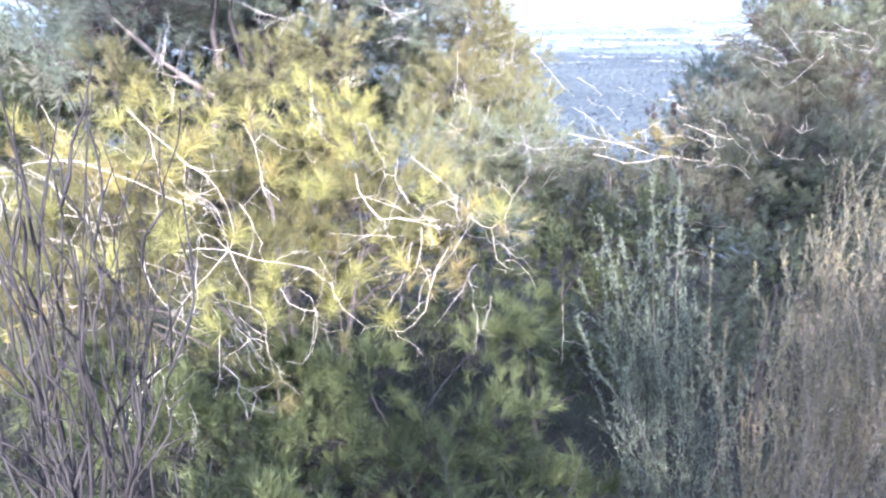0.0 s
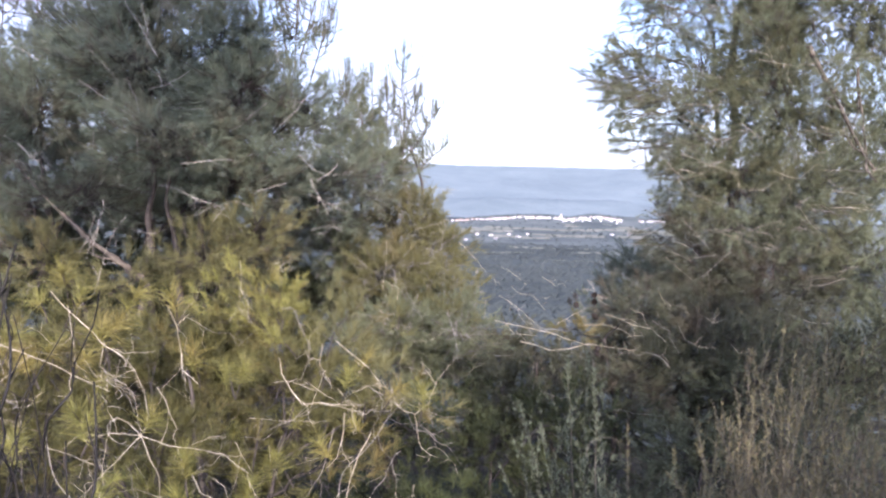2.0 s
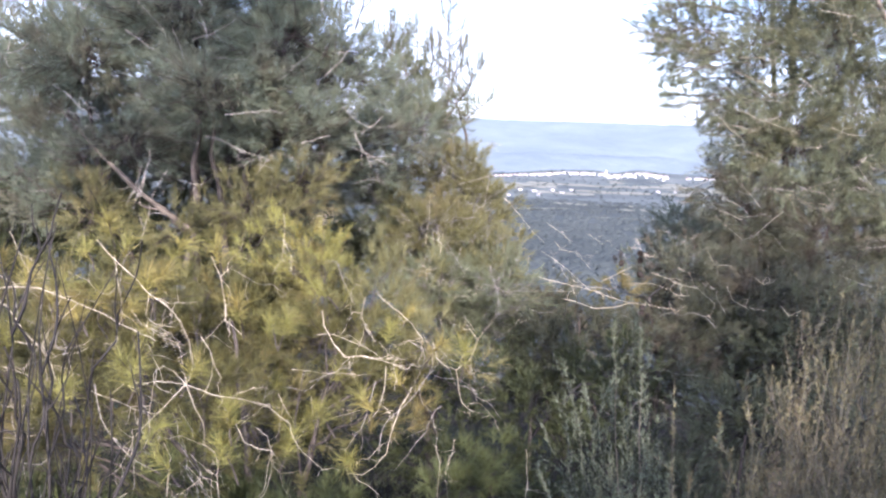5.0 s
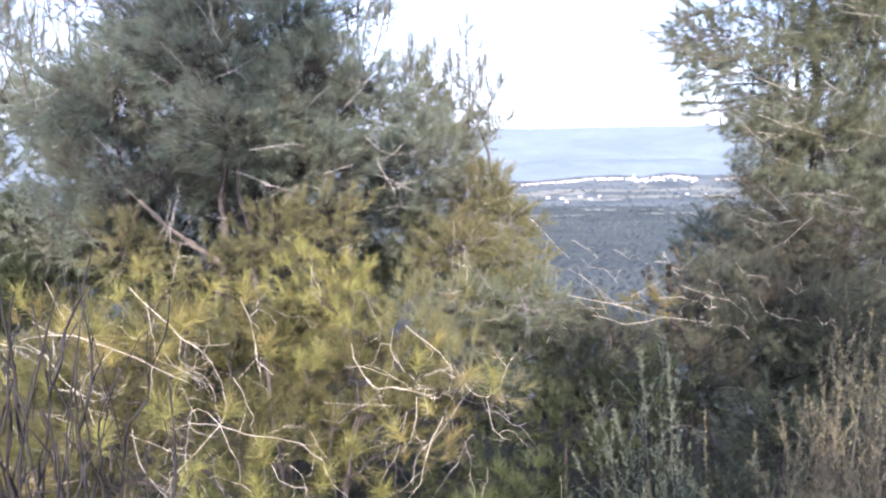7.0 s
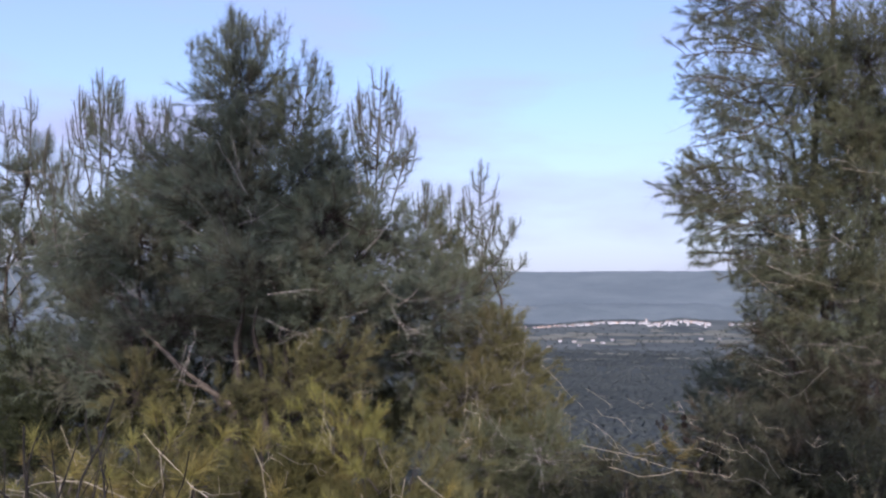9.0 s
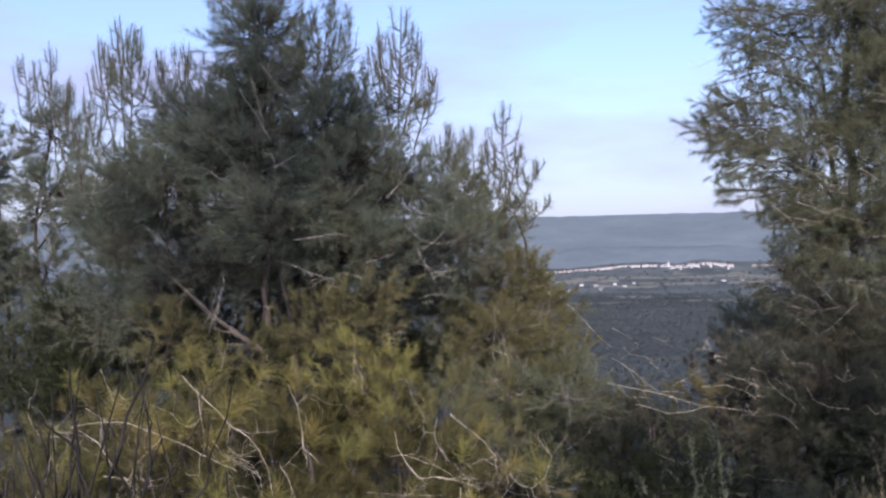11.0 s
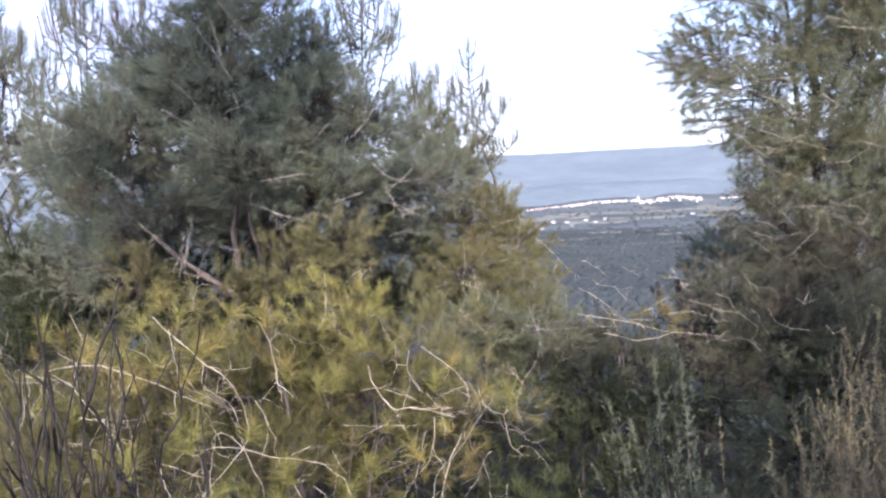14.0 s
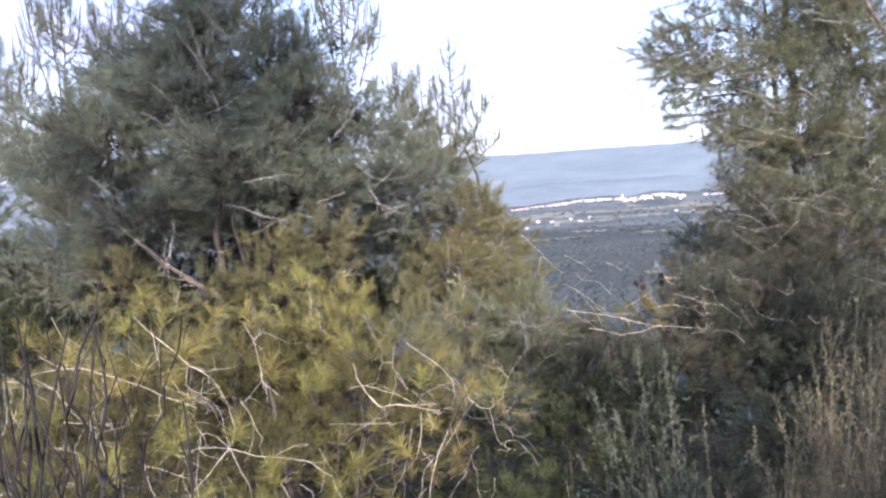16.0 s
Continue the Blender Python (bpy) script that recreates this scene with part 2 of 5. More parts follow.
def curve(path, k=3):
    """A smooth line through the points of a path."""
    p = np.asarray(path, float)
    p = np.concatenate([2 * p[:1] - p[1:2], p, 2 * p[-1:] - p[-2:-1]])
    t = (np.arange(k) / k)[None, :, None]
    a, b, c, d = p[:-3, None], p[1:-2, None], p[2:-1, None], p[3:, None]
    out = 0.5 * (2 * b + (c - a) * t + (2 * a - 5 * b + 4 * c - d) * t ** 2 + (3 * b - a - 3 * c + d) * t ** 3)
    return np.concatenate([out.reshape(-1, 3), p[-2:-1]])


def tube(geo, path, r0, r1, sides=5, knots=0.0):
    path = np.asarray(path, float)
    n = len(path)
    way = unit(np.gradient(path, axis=0))
    side = unit(np.cross(way, (0.31, 0.17, 0.93)))
    up = np.cross(side, way)
    r = np.linspace(r0, r1, n)
    if knots:
        r = r * (1 + rng.normal(0, knots, n))
    ang = np.arange(sides) * 2 * math.pi / sides
    ring = (np.cos(ang)[None, :, None] * side[:, None] + np.sin(ang)[None, :, None] * up[:, None]) * r[:, None, None]
    v = (path[:, None] + ring).reshape(-1, 3)
    i = np.arange(n - 1)[:, None] * sides
    j = np.arange(sides)[None]
    k = (j + 1) % sides
    quads = np.stack([i + j, i + k, i + sides + k, i + sides + j], -1).reshape(-1, 4)
    v = np.concatenate([v, path[-1:] + way[-1:] * r1])
    last = (n - 1) * sides
    tris = [(last + a, last + (a + 1) % sides, n * sides) for a in range(sides)]
    geo.add(v, tris, quads)


def spikes(geo, root, way, size, width):
    """Slender three-sided needles: root, direction and length of each."""
    n = len(root)
    side = unit(np.cross(way, rng.normal(0, 1, (n, 3))))
    up = np.cross(way, side)
    bow = (rng.normal(0, 0.06, (n, 1)) * side + (-0.04) * np.array([[0, 0, 1.0]])) * size[:, None]
    w = np.broadcast_to(np.asarray(width, float), (n,))[:, None] / 2
    a, b, c = root + side * w, root - side * w * 0.5 + up * w * 0.87, root - side * w * 0.5 - up * w * 0.87
    tip = root + way * size[:, None] + bow
    v = np.stack([a, b, c, tip], 1).reshape(-1, 3)
    f = np.array([(0, 1, 3), (1, 2, 3), (2, 0, 3)])
    geo.add(v, (np.arange(n)[:, None, None] * 4 + f).reshape(-1, 3))


def blades(geo, root, way, size, width):
    """Flat slender needles for crowns further off: root, direction and length of each."""
    n = len(root)
    side = unit(np.cross(way, rng.normal(0, 1, (n, 3)))) * width / 2
    tip = root + way * size[:, None] + np.array([[0, 0, -0.05]]) * size[:, None]
    v = np.stack([root + side, root - side, tip], 1).reshape(-1, 3)
    geo.add(v, np.arange(3 * n).reshape(-1, 3))


def dress(geo, paths, count, size, width, first=0.35, splay=(22, 62), brush=0.0, flat=False):
    """Needles along shoots (each a straight pair base, tip), thick towards the tip."""
    base, tip = paths
    n = len(base)
    if not n:
        return
    s = first + (1 - first) * rng.random((n, count)) ** (1.0 - brush)
    axis = unit(tip - base)
    root = base[:, None] + (tip - base)[:, None] * s[..., None]
    ang = np.radians(rng.uniform(splay[0], splay[1], (n, count))) * (1.15 - 0.45 * s)
    out = unit(np.cross(axis[:, None], rng.normal(0, 1, (n, count, 3))))
    way = axis[:, None] * np.cos(ang)[..., None] + out * np.sin(ang)[..., None]
    length = size * rng.uniform(0.7, 1.15, (n, count))
    (blades if flat else spikes)(geo, root.reshape(-1, 3), unit(way.reshape(-1, 3)), length.ravel(), width)


def on_line(path, s):
    """The point at the share s of a path."""
    x = np.clip(s, 0, 1) * (len(path) - 1)
    i = min(int(x), len(path) - 2)
    return path[i] + (path[i + 1] - path[i]) * (x - i)


def start_on(trunks, c):
    """Where on the trunks a limb towards c leaves."""
    best, where = 1e9, None
    for tr in trunks:
        for s in np.linspace(0.12, 1, 24):
            p = on_line(tr, s)
            flat = math.hypot(c[0] - p[0], c[1] - p[1])
            miss = abs(p[2] - (c[2] - 0.55 * flat)) + 0.5 * flat
            if miss < best:
                best, where = miss, p
    return where


def feather(w, g, root, base, top, tips, size, width, thick):
    """An upright leader whose forked side shoots curve up, each clad in short needles."""
    lead = curve(np.concatenate([bend(root, base, 4, 0, 0.05)[:-1], bend(base, top, 5, 0, 0.05)]), 2)
    tube(w, lead, thick, thick * 0.5, 5, 0.05)
    tall = np.linalg.norm(np.subtract(top, base))
    half = bend(base, top, 5, 0, 0.02)
    bases, ends = [on_line(half, 0.35), on_line(half, 0.7)], [on_line(half, 0.75), on_line(half, 1.0)]
    for s in np.linspace(0.08, 0.85, tips):
        p = on_line(half, s)
        t = rng.uniform(0, 2 * math.pi)
        reach = tall * rng.uniform(0.16, 0.30) * (1.15 - s)
        out = np.array((math.cos(t), math.sin(t) * 0.7, 0)) * reach
        m = p + out * 0.8 + (0, 0, reach * 0.5)
        e = m + out * 0.35 + np.array((0, 0, reach * rng.uniform(0.8, 1.6) + 0.05))
        tube(w, curve(np.array((p, m, e)), 3), thick * 0.65, thick * 0.45, 4)
        bases += [p + (m - p) * 0.4, m]
        ends += [m, e]
    tip = on_line(half, 1.0)
    tube(w, np.array((tip, tip + (rng.normal(0, 0.006), 0.0, rng.uniform(0.04, 0.09)))), thick * 0.55, thick * 0.4, 4)
    dress(g, (np.array(bases), np.array(ends)), 36, size * 1.3, width * 0.72, 0.0, (24, 66), 0.0, True)


def bough(tree, trunks, lobe, wood, needle, density=1000, shoots=6, shoot=0.2, needles=46, size=0.075, width=0.0022,
          limb=0.022, lift=0.5, candles=0, bare=0.0, droop=0.0, splay=(22, 62), first=0.35, brush=0.0, flat=False):
    """One limb with its side branches and twigs, and the needles that they carry, filling the ellipsoid lobe."""
    c, r = np.array(lobe[:3]), np.array(lobe[3:])
    w, g = Geo(), Geo()
    root = start_on(trunks, c)
    main = bend(root, c + r * (0, 0, 0.3), 8, 0.04, 0.10)
    tube(w, main, limb, limb * 0.35, 6, 0.06)
    bases, tips, shoot_from, shoot_way = [], [], [], []
    branches = max(4, round(density * math.pi * r[0] * r[2] / shoots))
    for _ in range(branches):
        d = unit(rng.normal(0, 1, 3))
        target = c + d * r * rng.uniform(0.2, 1.0) ** 0.5
        a = on_line(main, rng.uniform(0.3, 1.0))
        br = bend(a, target, 5, -0.06 + droop * -0.2, 0.12)
        tube(w, br, limb * 0.26, limb * 0.12, 3, 0.08)
        for _ in range(shoots):
            s = rng.uniform(0.3, 1.0)
            p = on_line(br, s)
            away = unit(p - c + 1e-3)
            way = unit(unit(target - a) * 0.5 + away * 0.35 + np.array((0, 0, lift)) + rng.normal(0, 0.45, 3))
            size_s = shoot * rng.uniform(0.6, 1.35)
            e = p + way * size_s
            shoot_from.append(p)
            shoot_way.append(e - p)
            if rng.random() >= bare:
                bases.append(p)
                tips.append(e)
    if shoot_from:
        spikes(w, np.array(shoot_from), unit(np.array(shoot_way)), np.linalg.norm(shoot_way, axis=1), limb * 0.22)
    if bases:
        dress(g, (np.array(bases), np.array(tips)), needles, size, width, first, splay, brush, flat)
    for _ in range(candles):
        d = rng.uniform(-1, 1, 2)
        p = c + r * np.array((d[0] * 0.85, d[1] * 0.6, 0.25 + 0.45 * (1 - abs(d[0]))))
        e = p + np.array((rng.normal(0, 0.05), rng.normal(0, 0.04), rng.uniform(0.22, 0.42)))
        feather(w, g, on_line(main, 0.9), p, e, 5, size * 0.62, width * 0.8, limb * 0.14)
    ob = part("bough", w, wood, tree, smooth=True)
    if g.v:
        part("needles", g, needle, ob)
    return main


# ---- the land: a hillside that falls to a valley floor ----
def smooth(a, b, x):
    t = min(1.0, max(0.0, (x - a) / (b - a)))
    return t * t * (3 - 2 * t)


FALL = ((0, 0.0), (1.2, -0.12), (3, -0.72), (6, -1.35), (9, -2.0), (30, -6.5), (100, -17), (300, -40), (700, -66), (1300, -81), (2000, -83),
        (2600, -77), (4950, -70))


def ground_z(x, y):
    r = math.hypot(x, y)
    for (r0, z0), (r1, z1) in zip(FALL, FALL[1:]):
        if r <= r1:
            ahead = z0 + (z1 - z0) * (r - r0) / (r1 - r0)
            break
    else:
        ahead = FALL[-1][1]
    behind = 0.06 * min(r, 400) + 0.02 * min(r, 30)
    k = smooth(-0.8, 0.45, y / (r + 1e-6)) * smooth(0.0, 1.0, r)
    rough = 0.035 * noise.noise((x * 0.9, y * 0.9, 1.0)) * smooth(0.5, 2, r)
    rough += 0.05 * min(r, 400) * 0.14 * noise.noise((x * 0.012, y * 0.012, 4.0)) * smooth(20, 120, r)
    a = math.degrees(math.atan2(x, y))
    knoll = (-3 + 18 * smooth(-4.5, 1.2, a) - 4 * math.exp(-((a - 3.9) / 0.8) ** 2) + 7 * math.exp(-((a - 5.8) / 1.3) ** 2)) * smooth(2200, 2470, r) if y > 0 else 0.0
    return ahead * k + behind * (1 - k) + rough + knoll


angles = np.concatenate([np.linspace(-30, 36, 260), np.linspace(36, 330, 100)[1:-1]])
rings = np.concatenate([np.linspace(0.4, 9, 46), np.geomspace(9.6, 4900, 84)])
land = Geo()
verts = [(0.0, 0.0, ground_z(0, 0))]
for r in rings:
    for a in angles:
        x, y = r * math.sin(radians(a)), r * math.cos(radians(a))
        verts.append((x, y, ground_z(x, y)))
na = len(angles)
quads = [(1 + i * na + j, 1 + i * na + (j + 1) % na, 1 + (i + 1) * na + (j + 1) % na, 1 + (i + 1) * na + j)
         for i in range(len(rings) - 1) for j in range(na)]
tris = [(0, 1 + (j + 1) % na, 1 + j) for j in range(na)]
land.add(verts, tris, quads)
ground_mesh = land.mesh("ground", SOIL, True)
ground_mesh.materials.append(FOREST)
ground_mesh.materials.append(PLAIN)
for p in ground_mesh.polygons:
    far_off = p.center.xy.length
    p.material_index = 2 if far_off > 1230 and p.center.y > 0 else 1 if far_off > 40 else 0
ground = new("ground", ground_mesh)
tagged(ground, "brown hillside soil with dry litter falling to a wooded valley", "ground", kind="structure")


def hill_z(a, r):
    """The wooded ridge across the valley; a in degrees, r in metres."""
    crest = 158 + 5 * noise.noise((a * 0.22, 3.0, 0.0)) + 3 * noise.noise((a * 1.1, 7.0, 0.0)) + 0.35 * a + 1.6 * noise.noise((a * 5.0, 8.0, 0.0))
    rise = smooth(2900, 4300, r) ** 0.8
    fold = 26 * noise.noise((a * 0.16 + r * 0.0007, r * 0.0012, 2.0)) * smooth(2750, 3200, r) * (1 - smooth(3700, 4250, r))
    foot = 30 * smooth(2720, 3050, r)
    return -78 + foot + (crest + 78 - 30) * rise + fold + 2.2 * noise.noise((a * 6.0, r * 0.02, 5.0)) * smooth(2800, 3000, r)


hill = Geo()
h_ang, h_rad = np.linspace(-60, 60, 500), np.linspace(2700, 4600, 60)
hv = [(r * math.sin(radians(a)), r * math.cos(radians(a)), hill_z(a, r)) for r in h_rad for a in h_ang]
hq = [(i * 500 + j, (i + 1) * 500 + j, (i + 1) * 500 + j + 1, i * 500 + j + 1) for i in range(59) for j in range(499)]
hill.add(hv, None, [q[::-1] for q in hq])
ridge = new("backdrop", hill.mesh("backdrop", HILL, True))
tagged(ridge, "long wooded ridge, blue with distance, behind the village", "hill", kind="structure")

def foothill_z(a, r):
    """The low darker shoulder in front of the ridge."""
    crest = 18 * smooth(-14, 2, a) - 26 * smooth(5, 14, a) - 24 + 9 * noise.noise((a * 0.35, 1.0, 6.0)) + 4 * noise.noise((a * 1.3, 2.0, 6.0))
    u = (r - 2700) / 420
    return -85 + (crest + 85) * smooth(0.0, 1.0, u) * (1 - 0.5 * smooth(1.0, 1.6, u)) + 1.5 * noise.noise((a * 7.0, r * 0.03, 9.0))


foot = Geo()
f_ang, f_rad = np.linspace(-40, 40, 360), np.linspace(2690, 3350, 24)
foot.add([(r * math.sin(radians(a)), r * math.cos(radians(a)), foothill_z(a, r)) for r in f_rad for a in f_ang], None,
         [(i * 360 + j, i * 360 + j + 1, (i + 1) * 360 + j + 1, (i + 1) * 360 + j) for i in range(23) for j in range(359)])
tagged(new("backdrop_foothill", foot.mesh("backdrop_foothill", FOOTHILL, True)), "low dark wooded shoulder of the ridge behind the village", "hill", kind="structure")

# ---- woods on the slope and the valley floor ----
def leafy_scrub(name, count, near, far, each, label, low=-16, high=20, grow=0.009, tall=(1.4, 3.4), mat=FOREST):
    """Bushes of loose sprays, whose size grows with their distance."""
    geo = Geo()
    for _ in range(count):
        r = near * (far / near) ** rng.random()
        a = radians(rng.uniform(low, high))
        x, y = r * math.sin(a), r * math.cos(a)
        h = rng.uniform(*tall)
        p = rng.normal(0, 0.36, (each, 3)) * np.array((0.75, 0.75, 0.6)) * h
        way = unit(p + np.array((0, 0, 0.5 * h)) + rng.normal(0, 0.5, (each, 3)) * h)
        size = (0.10 + grow * r) * rng.uniform(0.6, 1.3, each)
        blades(geo, p + (x, y, ground_z(x, y) + 0.45 * h), way, size, 0.045 + 0.45 * grow * r)
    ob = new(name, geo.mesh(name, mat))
    return tagged(ob, label, "woods", kind="stuff")


leafy_scrub("hillside_scrub", 220, 15, 75, 170, "dark green scrub covering the hillside below", grow=0.0022)


def crowns(name, count, near, far, wide, label, low=-14, high=17):
    """Closed woods of uneven rounded tree crowns."""
    geo = Geo()
    ang = np.arange(6) * 2 * math.pi / 6
    ring = np.stack([np.cos(ang), np.sin(ang)], 1)
    for _ in range(count):
        r = near * (far / near) ** rng.random()
        a = radians(rng.uniform(low, high))
        x, y = r * math.sin(a), r * math.cos(a)
        w = rng.uniform(*wide) * (0.8 + 0.0006 * r)
        h = w * rng.uniform(0.26, 0.44)
        z = ground_z(x, y)
        rough = rng.uniform(0.72, 1.2, (2, 6, 1))
        low_ring = np.concatenate([ring * w * 0.55 * rough[0], np.full((6, 1), 0.15 * h)], 1)
        mid_ring = np.concatenate([ring * w * 0.42 * rough[1], 0.72 * h * rng.uniform(0.85, 1.12, (6, 1))], 1)
        v = np.concatenate([low_ring, mid_ring, [(rng.normal(0, 0.06) * w, rng.normal(0, 0.06) * w, h)]]) + (x, y, z)
        k = np.arange(6)
        n = (k + 1) % 6
        geo.add(v, np.stack([6 + k, 6 + n, np.full(6, 12)], 1), np.stack([k, n, 6 + n, 6 + k], 1))
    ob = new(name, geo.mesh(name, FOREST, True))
    return tagged(ob, label, "woods", kind="stuff")


crowns("hillside_bushes", 2600, 18, 85, (0.6, 1.3), "low dark green bushes covering the near hillside")
crowns("hillside_woods", 1900, 55, 300, (1.6, 3.2), "dark green young pines covering the lower hillside")
crowns("valley_woods", 6400, 260, 1380, (3.0, 6.0), "dark grey-green woods covering the valley slope")
leafy_scrub("plain_trees", 480, 1330, 2650, 9, "scattered dark trees and hedges on the valley floor", -13, 16, 0.0022, (3.0, 7.0))


def field(at_a, at_r, wide, deep):
    """A pale tilled strip on the valley floor."""
    geo = Geo()
    a0, n = radians(at_a), 8
    cx, cy = at_r * math.sin(a0), at_r * math.cos(a0)
    grid = []
    for i in range(n + 1):
        for j in range(4):
            u, v = (i / n - 0.5) * wide, (j / 3 - 0.5) * deep * (1 + 0.3 * math.sin(i * 1.7 + at_a))
            x, y = cx + u * math.cos(a0) + v * math.sin(a0), cy - u * math.sin(a0) + v * math.cos(a0)
            grid.append((x, y, ground_z(x, y) + 1.0))
    geo.add(grid, None, [(i * 4 + j, i * 4 + 4 + j, i * 4 + 5 + j, i * 4 + 1 + j) for i in range(n) for j in range(3)])
    ob = new("field", geo.mesh("field", FIELD))
    tagged(ob, "pale dry tilled field on the valley floor", "field", "valley fields", "structure")


for a, r, w, d in ((-2.0, 1900, 130, 200), (1.5, 2050, 260, 130), (4.0, 1750, 160, 90), (8.5, 2100, 240, 220), (10.5, 1800, 200, 160),
                   (6.0, 2250, 200, 90), (-5.0, 1800, 160, 160), (13, 2100, 260, 160), (0.5, 1600, 120, 60), (3.0, 1250, 140, 60), (-2.0, 1050, 120, 45), (7.5, 1120, 130, 60), (5.0, 900, 90, 40)):
    field(a, r, w, d)


# ---- the village ----
def box(geo, x0, x1, y0, y1, z0, z1):
    v = [(x, y, z) for z in (z0, z1) for x, y in ((x0, y0), (x1, y0), (x1, y1), (x0, y1))]
    geo.add(v, None, [(3, 2, 1, 0), (4, 5, 6, 7), (0, 1, 5, 4), (1, 2, 6, 5), (2, 3, 7, 6), (3, 0, 4, 7)])


def house(a, r, wide, deep, tall, wall_mat, roof_mat, turn, label, tower=False):
    x, y = r * math.sin(radians(a)), r * math.cos(radians(a))
    ob = thing("church" if tower else "house", (0, 0, 0), label, "church" if tower else "house", "" if tower else "village houses")
    w = Geo()
    hw, hd = wide / 2, deep / 2
    box(w, -hw, hw, -hd, hd, -3, tall)
    part("wall", w, wall_mat, ob)
    rf = Geo()
    o, up = 0.5, wide * 0.16
    rf.add([(-hw - o, -hd - o, tall + 0.05), (hw + o, -hd - o, tall + 0.05), (hw + o, hd + o, tall + 0.05), (-hw - o, hd + o, tall + 0.05),
            (-hw - o, 0, tall + up), (hw + o, 0, tall + up)],
           [(0, 4, 3), (1, 2, 5)], [(0, 1, 5, 4), (2, 3, 4, 5), (3, 2, 1, 0)])
    part("roof", rf, roof_mat, ob)
    for k in range(2 if wide < 14 else 4):
        g = Geo()
        cx = -hw + (k + 0.5) * wide / (2 if wide < 14 else 4)
        box(g, cx - 0.6, cx + 0.6, -hd - 0.12, -hd + 0.1, tall * 0.45, tall * 0.45 + 1.6)
        part("window", g, GLASS_DARK, ob)
    if tower:
        g = Geo()
        box(g, hw - 6, hw, -hd - 6, -hd - 0.2, -3, tall * 2.1)
        tw = part("bell_tower", g, wall_mat, ob)
        g = Geo()
        z = tall * 2.1
        g.add([(hw - 6.5, -hd - 6.5, z), (hw + 0.5, -hd - 6.5, z), (hw + 0.5, -hd + 0.3, z), (hw - 6.5, -hd + 0.3, z), (hw - 3, -hd - 3, z + 8)],
              [(0, 1, 4), (1, 2, 4), (2, 3, 4), (3, 0, 4)], [(3, 2, 1, 0)])
        part("spire", g, roof_mat, tw)
    ob.matrix_world = pose(x, y, ground_z(x, y), 0, 0, turn - a)
    return ob


for low, high, count, depth, red_share in ((-9.5, -3.6, 34, 70, 0.6), (-3.8, -0.6, 40, 85, 0.65), (-0.8, 1.0, 22, 70, 0.3), (0.9, 4.0, 36, 34, 0.10), (3.4, 7.6, 66, 120, 0.25), (8.9, 10.4, 22, 25, 0.1), (10.4, 12.5, 14, 40, 0.4)):
    for _ in range(count):
        a = rng.uniform(low, high)
        r = 2462 + rng.uniform(-depth, 0.35 * depth) * rng.uniform(0.3, 1.0)
        red = rng.random() < red_share
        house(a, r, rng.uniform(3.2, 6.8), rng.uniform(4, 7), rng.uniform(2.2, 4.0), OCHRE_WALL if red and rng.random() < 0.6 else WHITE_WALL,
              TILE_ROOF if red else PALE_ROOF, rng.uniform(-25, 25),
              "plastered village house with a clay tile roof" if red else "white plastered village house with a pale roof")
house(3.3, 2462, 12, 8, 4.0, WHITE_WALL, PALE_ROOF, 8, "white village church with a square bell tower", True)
for a, r in ((-2.6, 1650), (-1.6, 1600), (-0.3, 1680), (0.4, 1590), (1.1, 1730), (-1.2, 1480), (-3.4, 1420), (7.0, 1850), (8.2, 1900), (-6.5, 1650)):
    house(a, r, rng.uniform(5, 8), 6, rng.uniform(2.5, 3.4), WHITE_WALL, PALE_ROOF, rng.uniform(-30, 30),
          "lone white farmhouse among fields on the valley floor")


# ---- pines and shrubs on the near slope ----
def ground_at(x, y, deeper=0.05):
    return np.array((x, y, ground_z(x, y) - deeper))


def pine(label, base, tops, lobes, wood, needle, thick=0.055, group="pines on the slope", **how):
    """A pine: one trunk that forks towards the tops, and a bough for each part of its crown."""
    b = ground_at(*base)
    ob = thing("pine_tree", b, label, "tree", group)
    trunks = []
    for k, top in enumerate(tops):
        g = Geo()
        tr = bend(b + (0.04 * k, 0.03 * k, 0), top, 12, 0.0, 0.05)
        tube(g, tr, thick * (1 - 0.14 * k), thick * 0.22, 9, 0.05)
        part("trunk", g, BARK, ob, smooth=True)
        trunks.append(tr)
    for k, lobe in enumerate(lobes):
        h = dict(how)
        h.update(lobe[6] if len(lobe) > 6 else {})
        bough(ob, trunks, lobe[:6], wood, h.pop("needle", needle), **h)
    return ob, trunks


def loose_twig(tree, points, thick, mat, wild=0.05, forks=3, spread=0.25):
    """A long bare branch with a few crooked side twigs."""
    g = Geo()
    pts = [np.array(p, float) for p in points]
    whole = np.concatenate([bend(a, b, 4, 0.0, wild)[(0 if k == 0 else 1):] for k, (a, b) in enumerate(zip(pts, pts[1:]))])
    tube(g, curve(whole), thick * 0.5, thick * 0.26, 6, 0.06)
    for _ in range(forks):
        p = on_line(whole, rng.uniform(0.25, 0.95))
        e = p + unit(unit(whole[-1] - whole[0]) + rng.normal(0, 0.8, 3)) * spread * rng.uniform(0.5, 1.3)
        side = bend(p, e, 6, rng.uniform(-0.25, 0.25), 0.18)
        tube(g, curve(side), thick * 0.30, thick * 0.15, 4, 0.05)
        q = on_line(side, 0.6)
        tube(g, bend(q, q + unit(rng.normal(0, 1, 3)) * spread * 0.4, 4, 0, 0.12), thick * 0.28, thick * 0.15, 3)
    return part("twig", g, mat, tree, smooth=True)


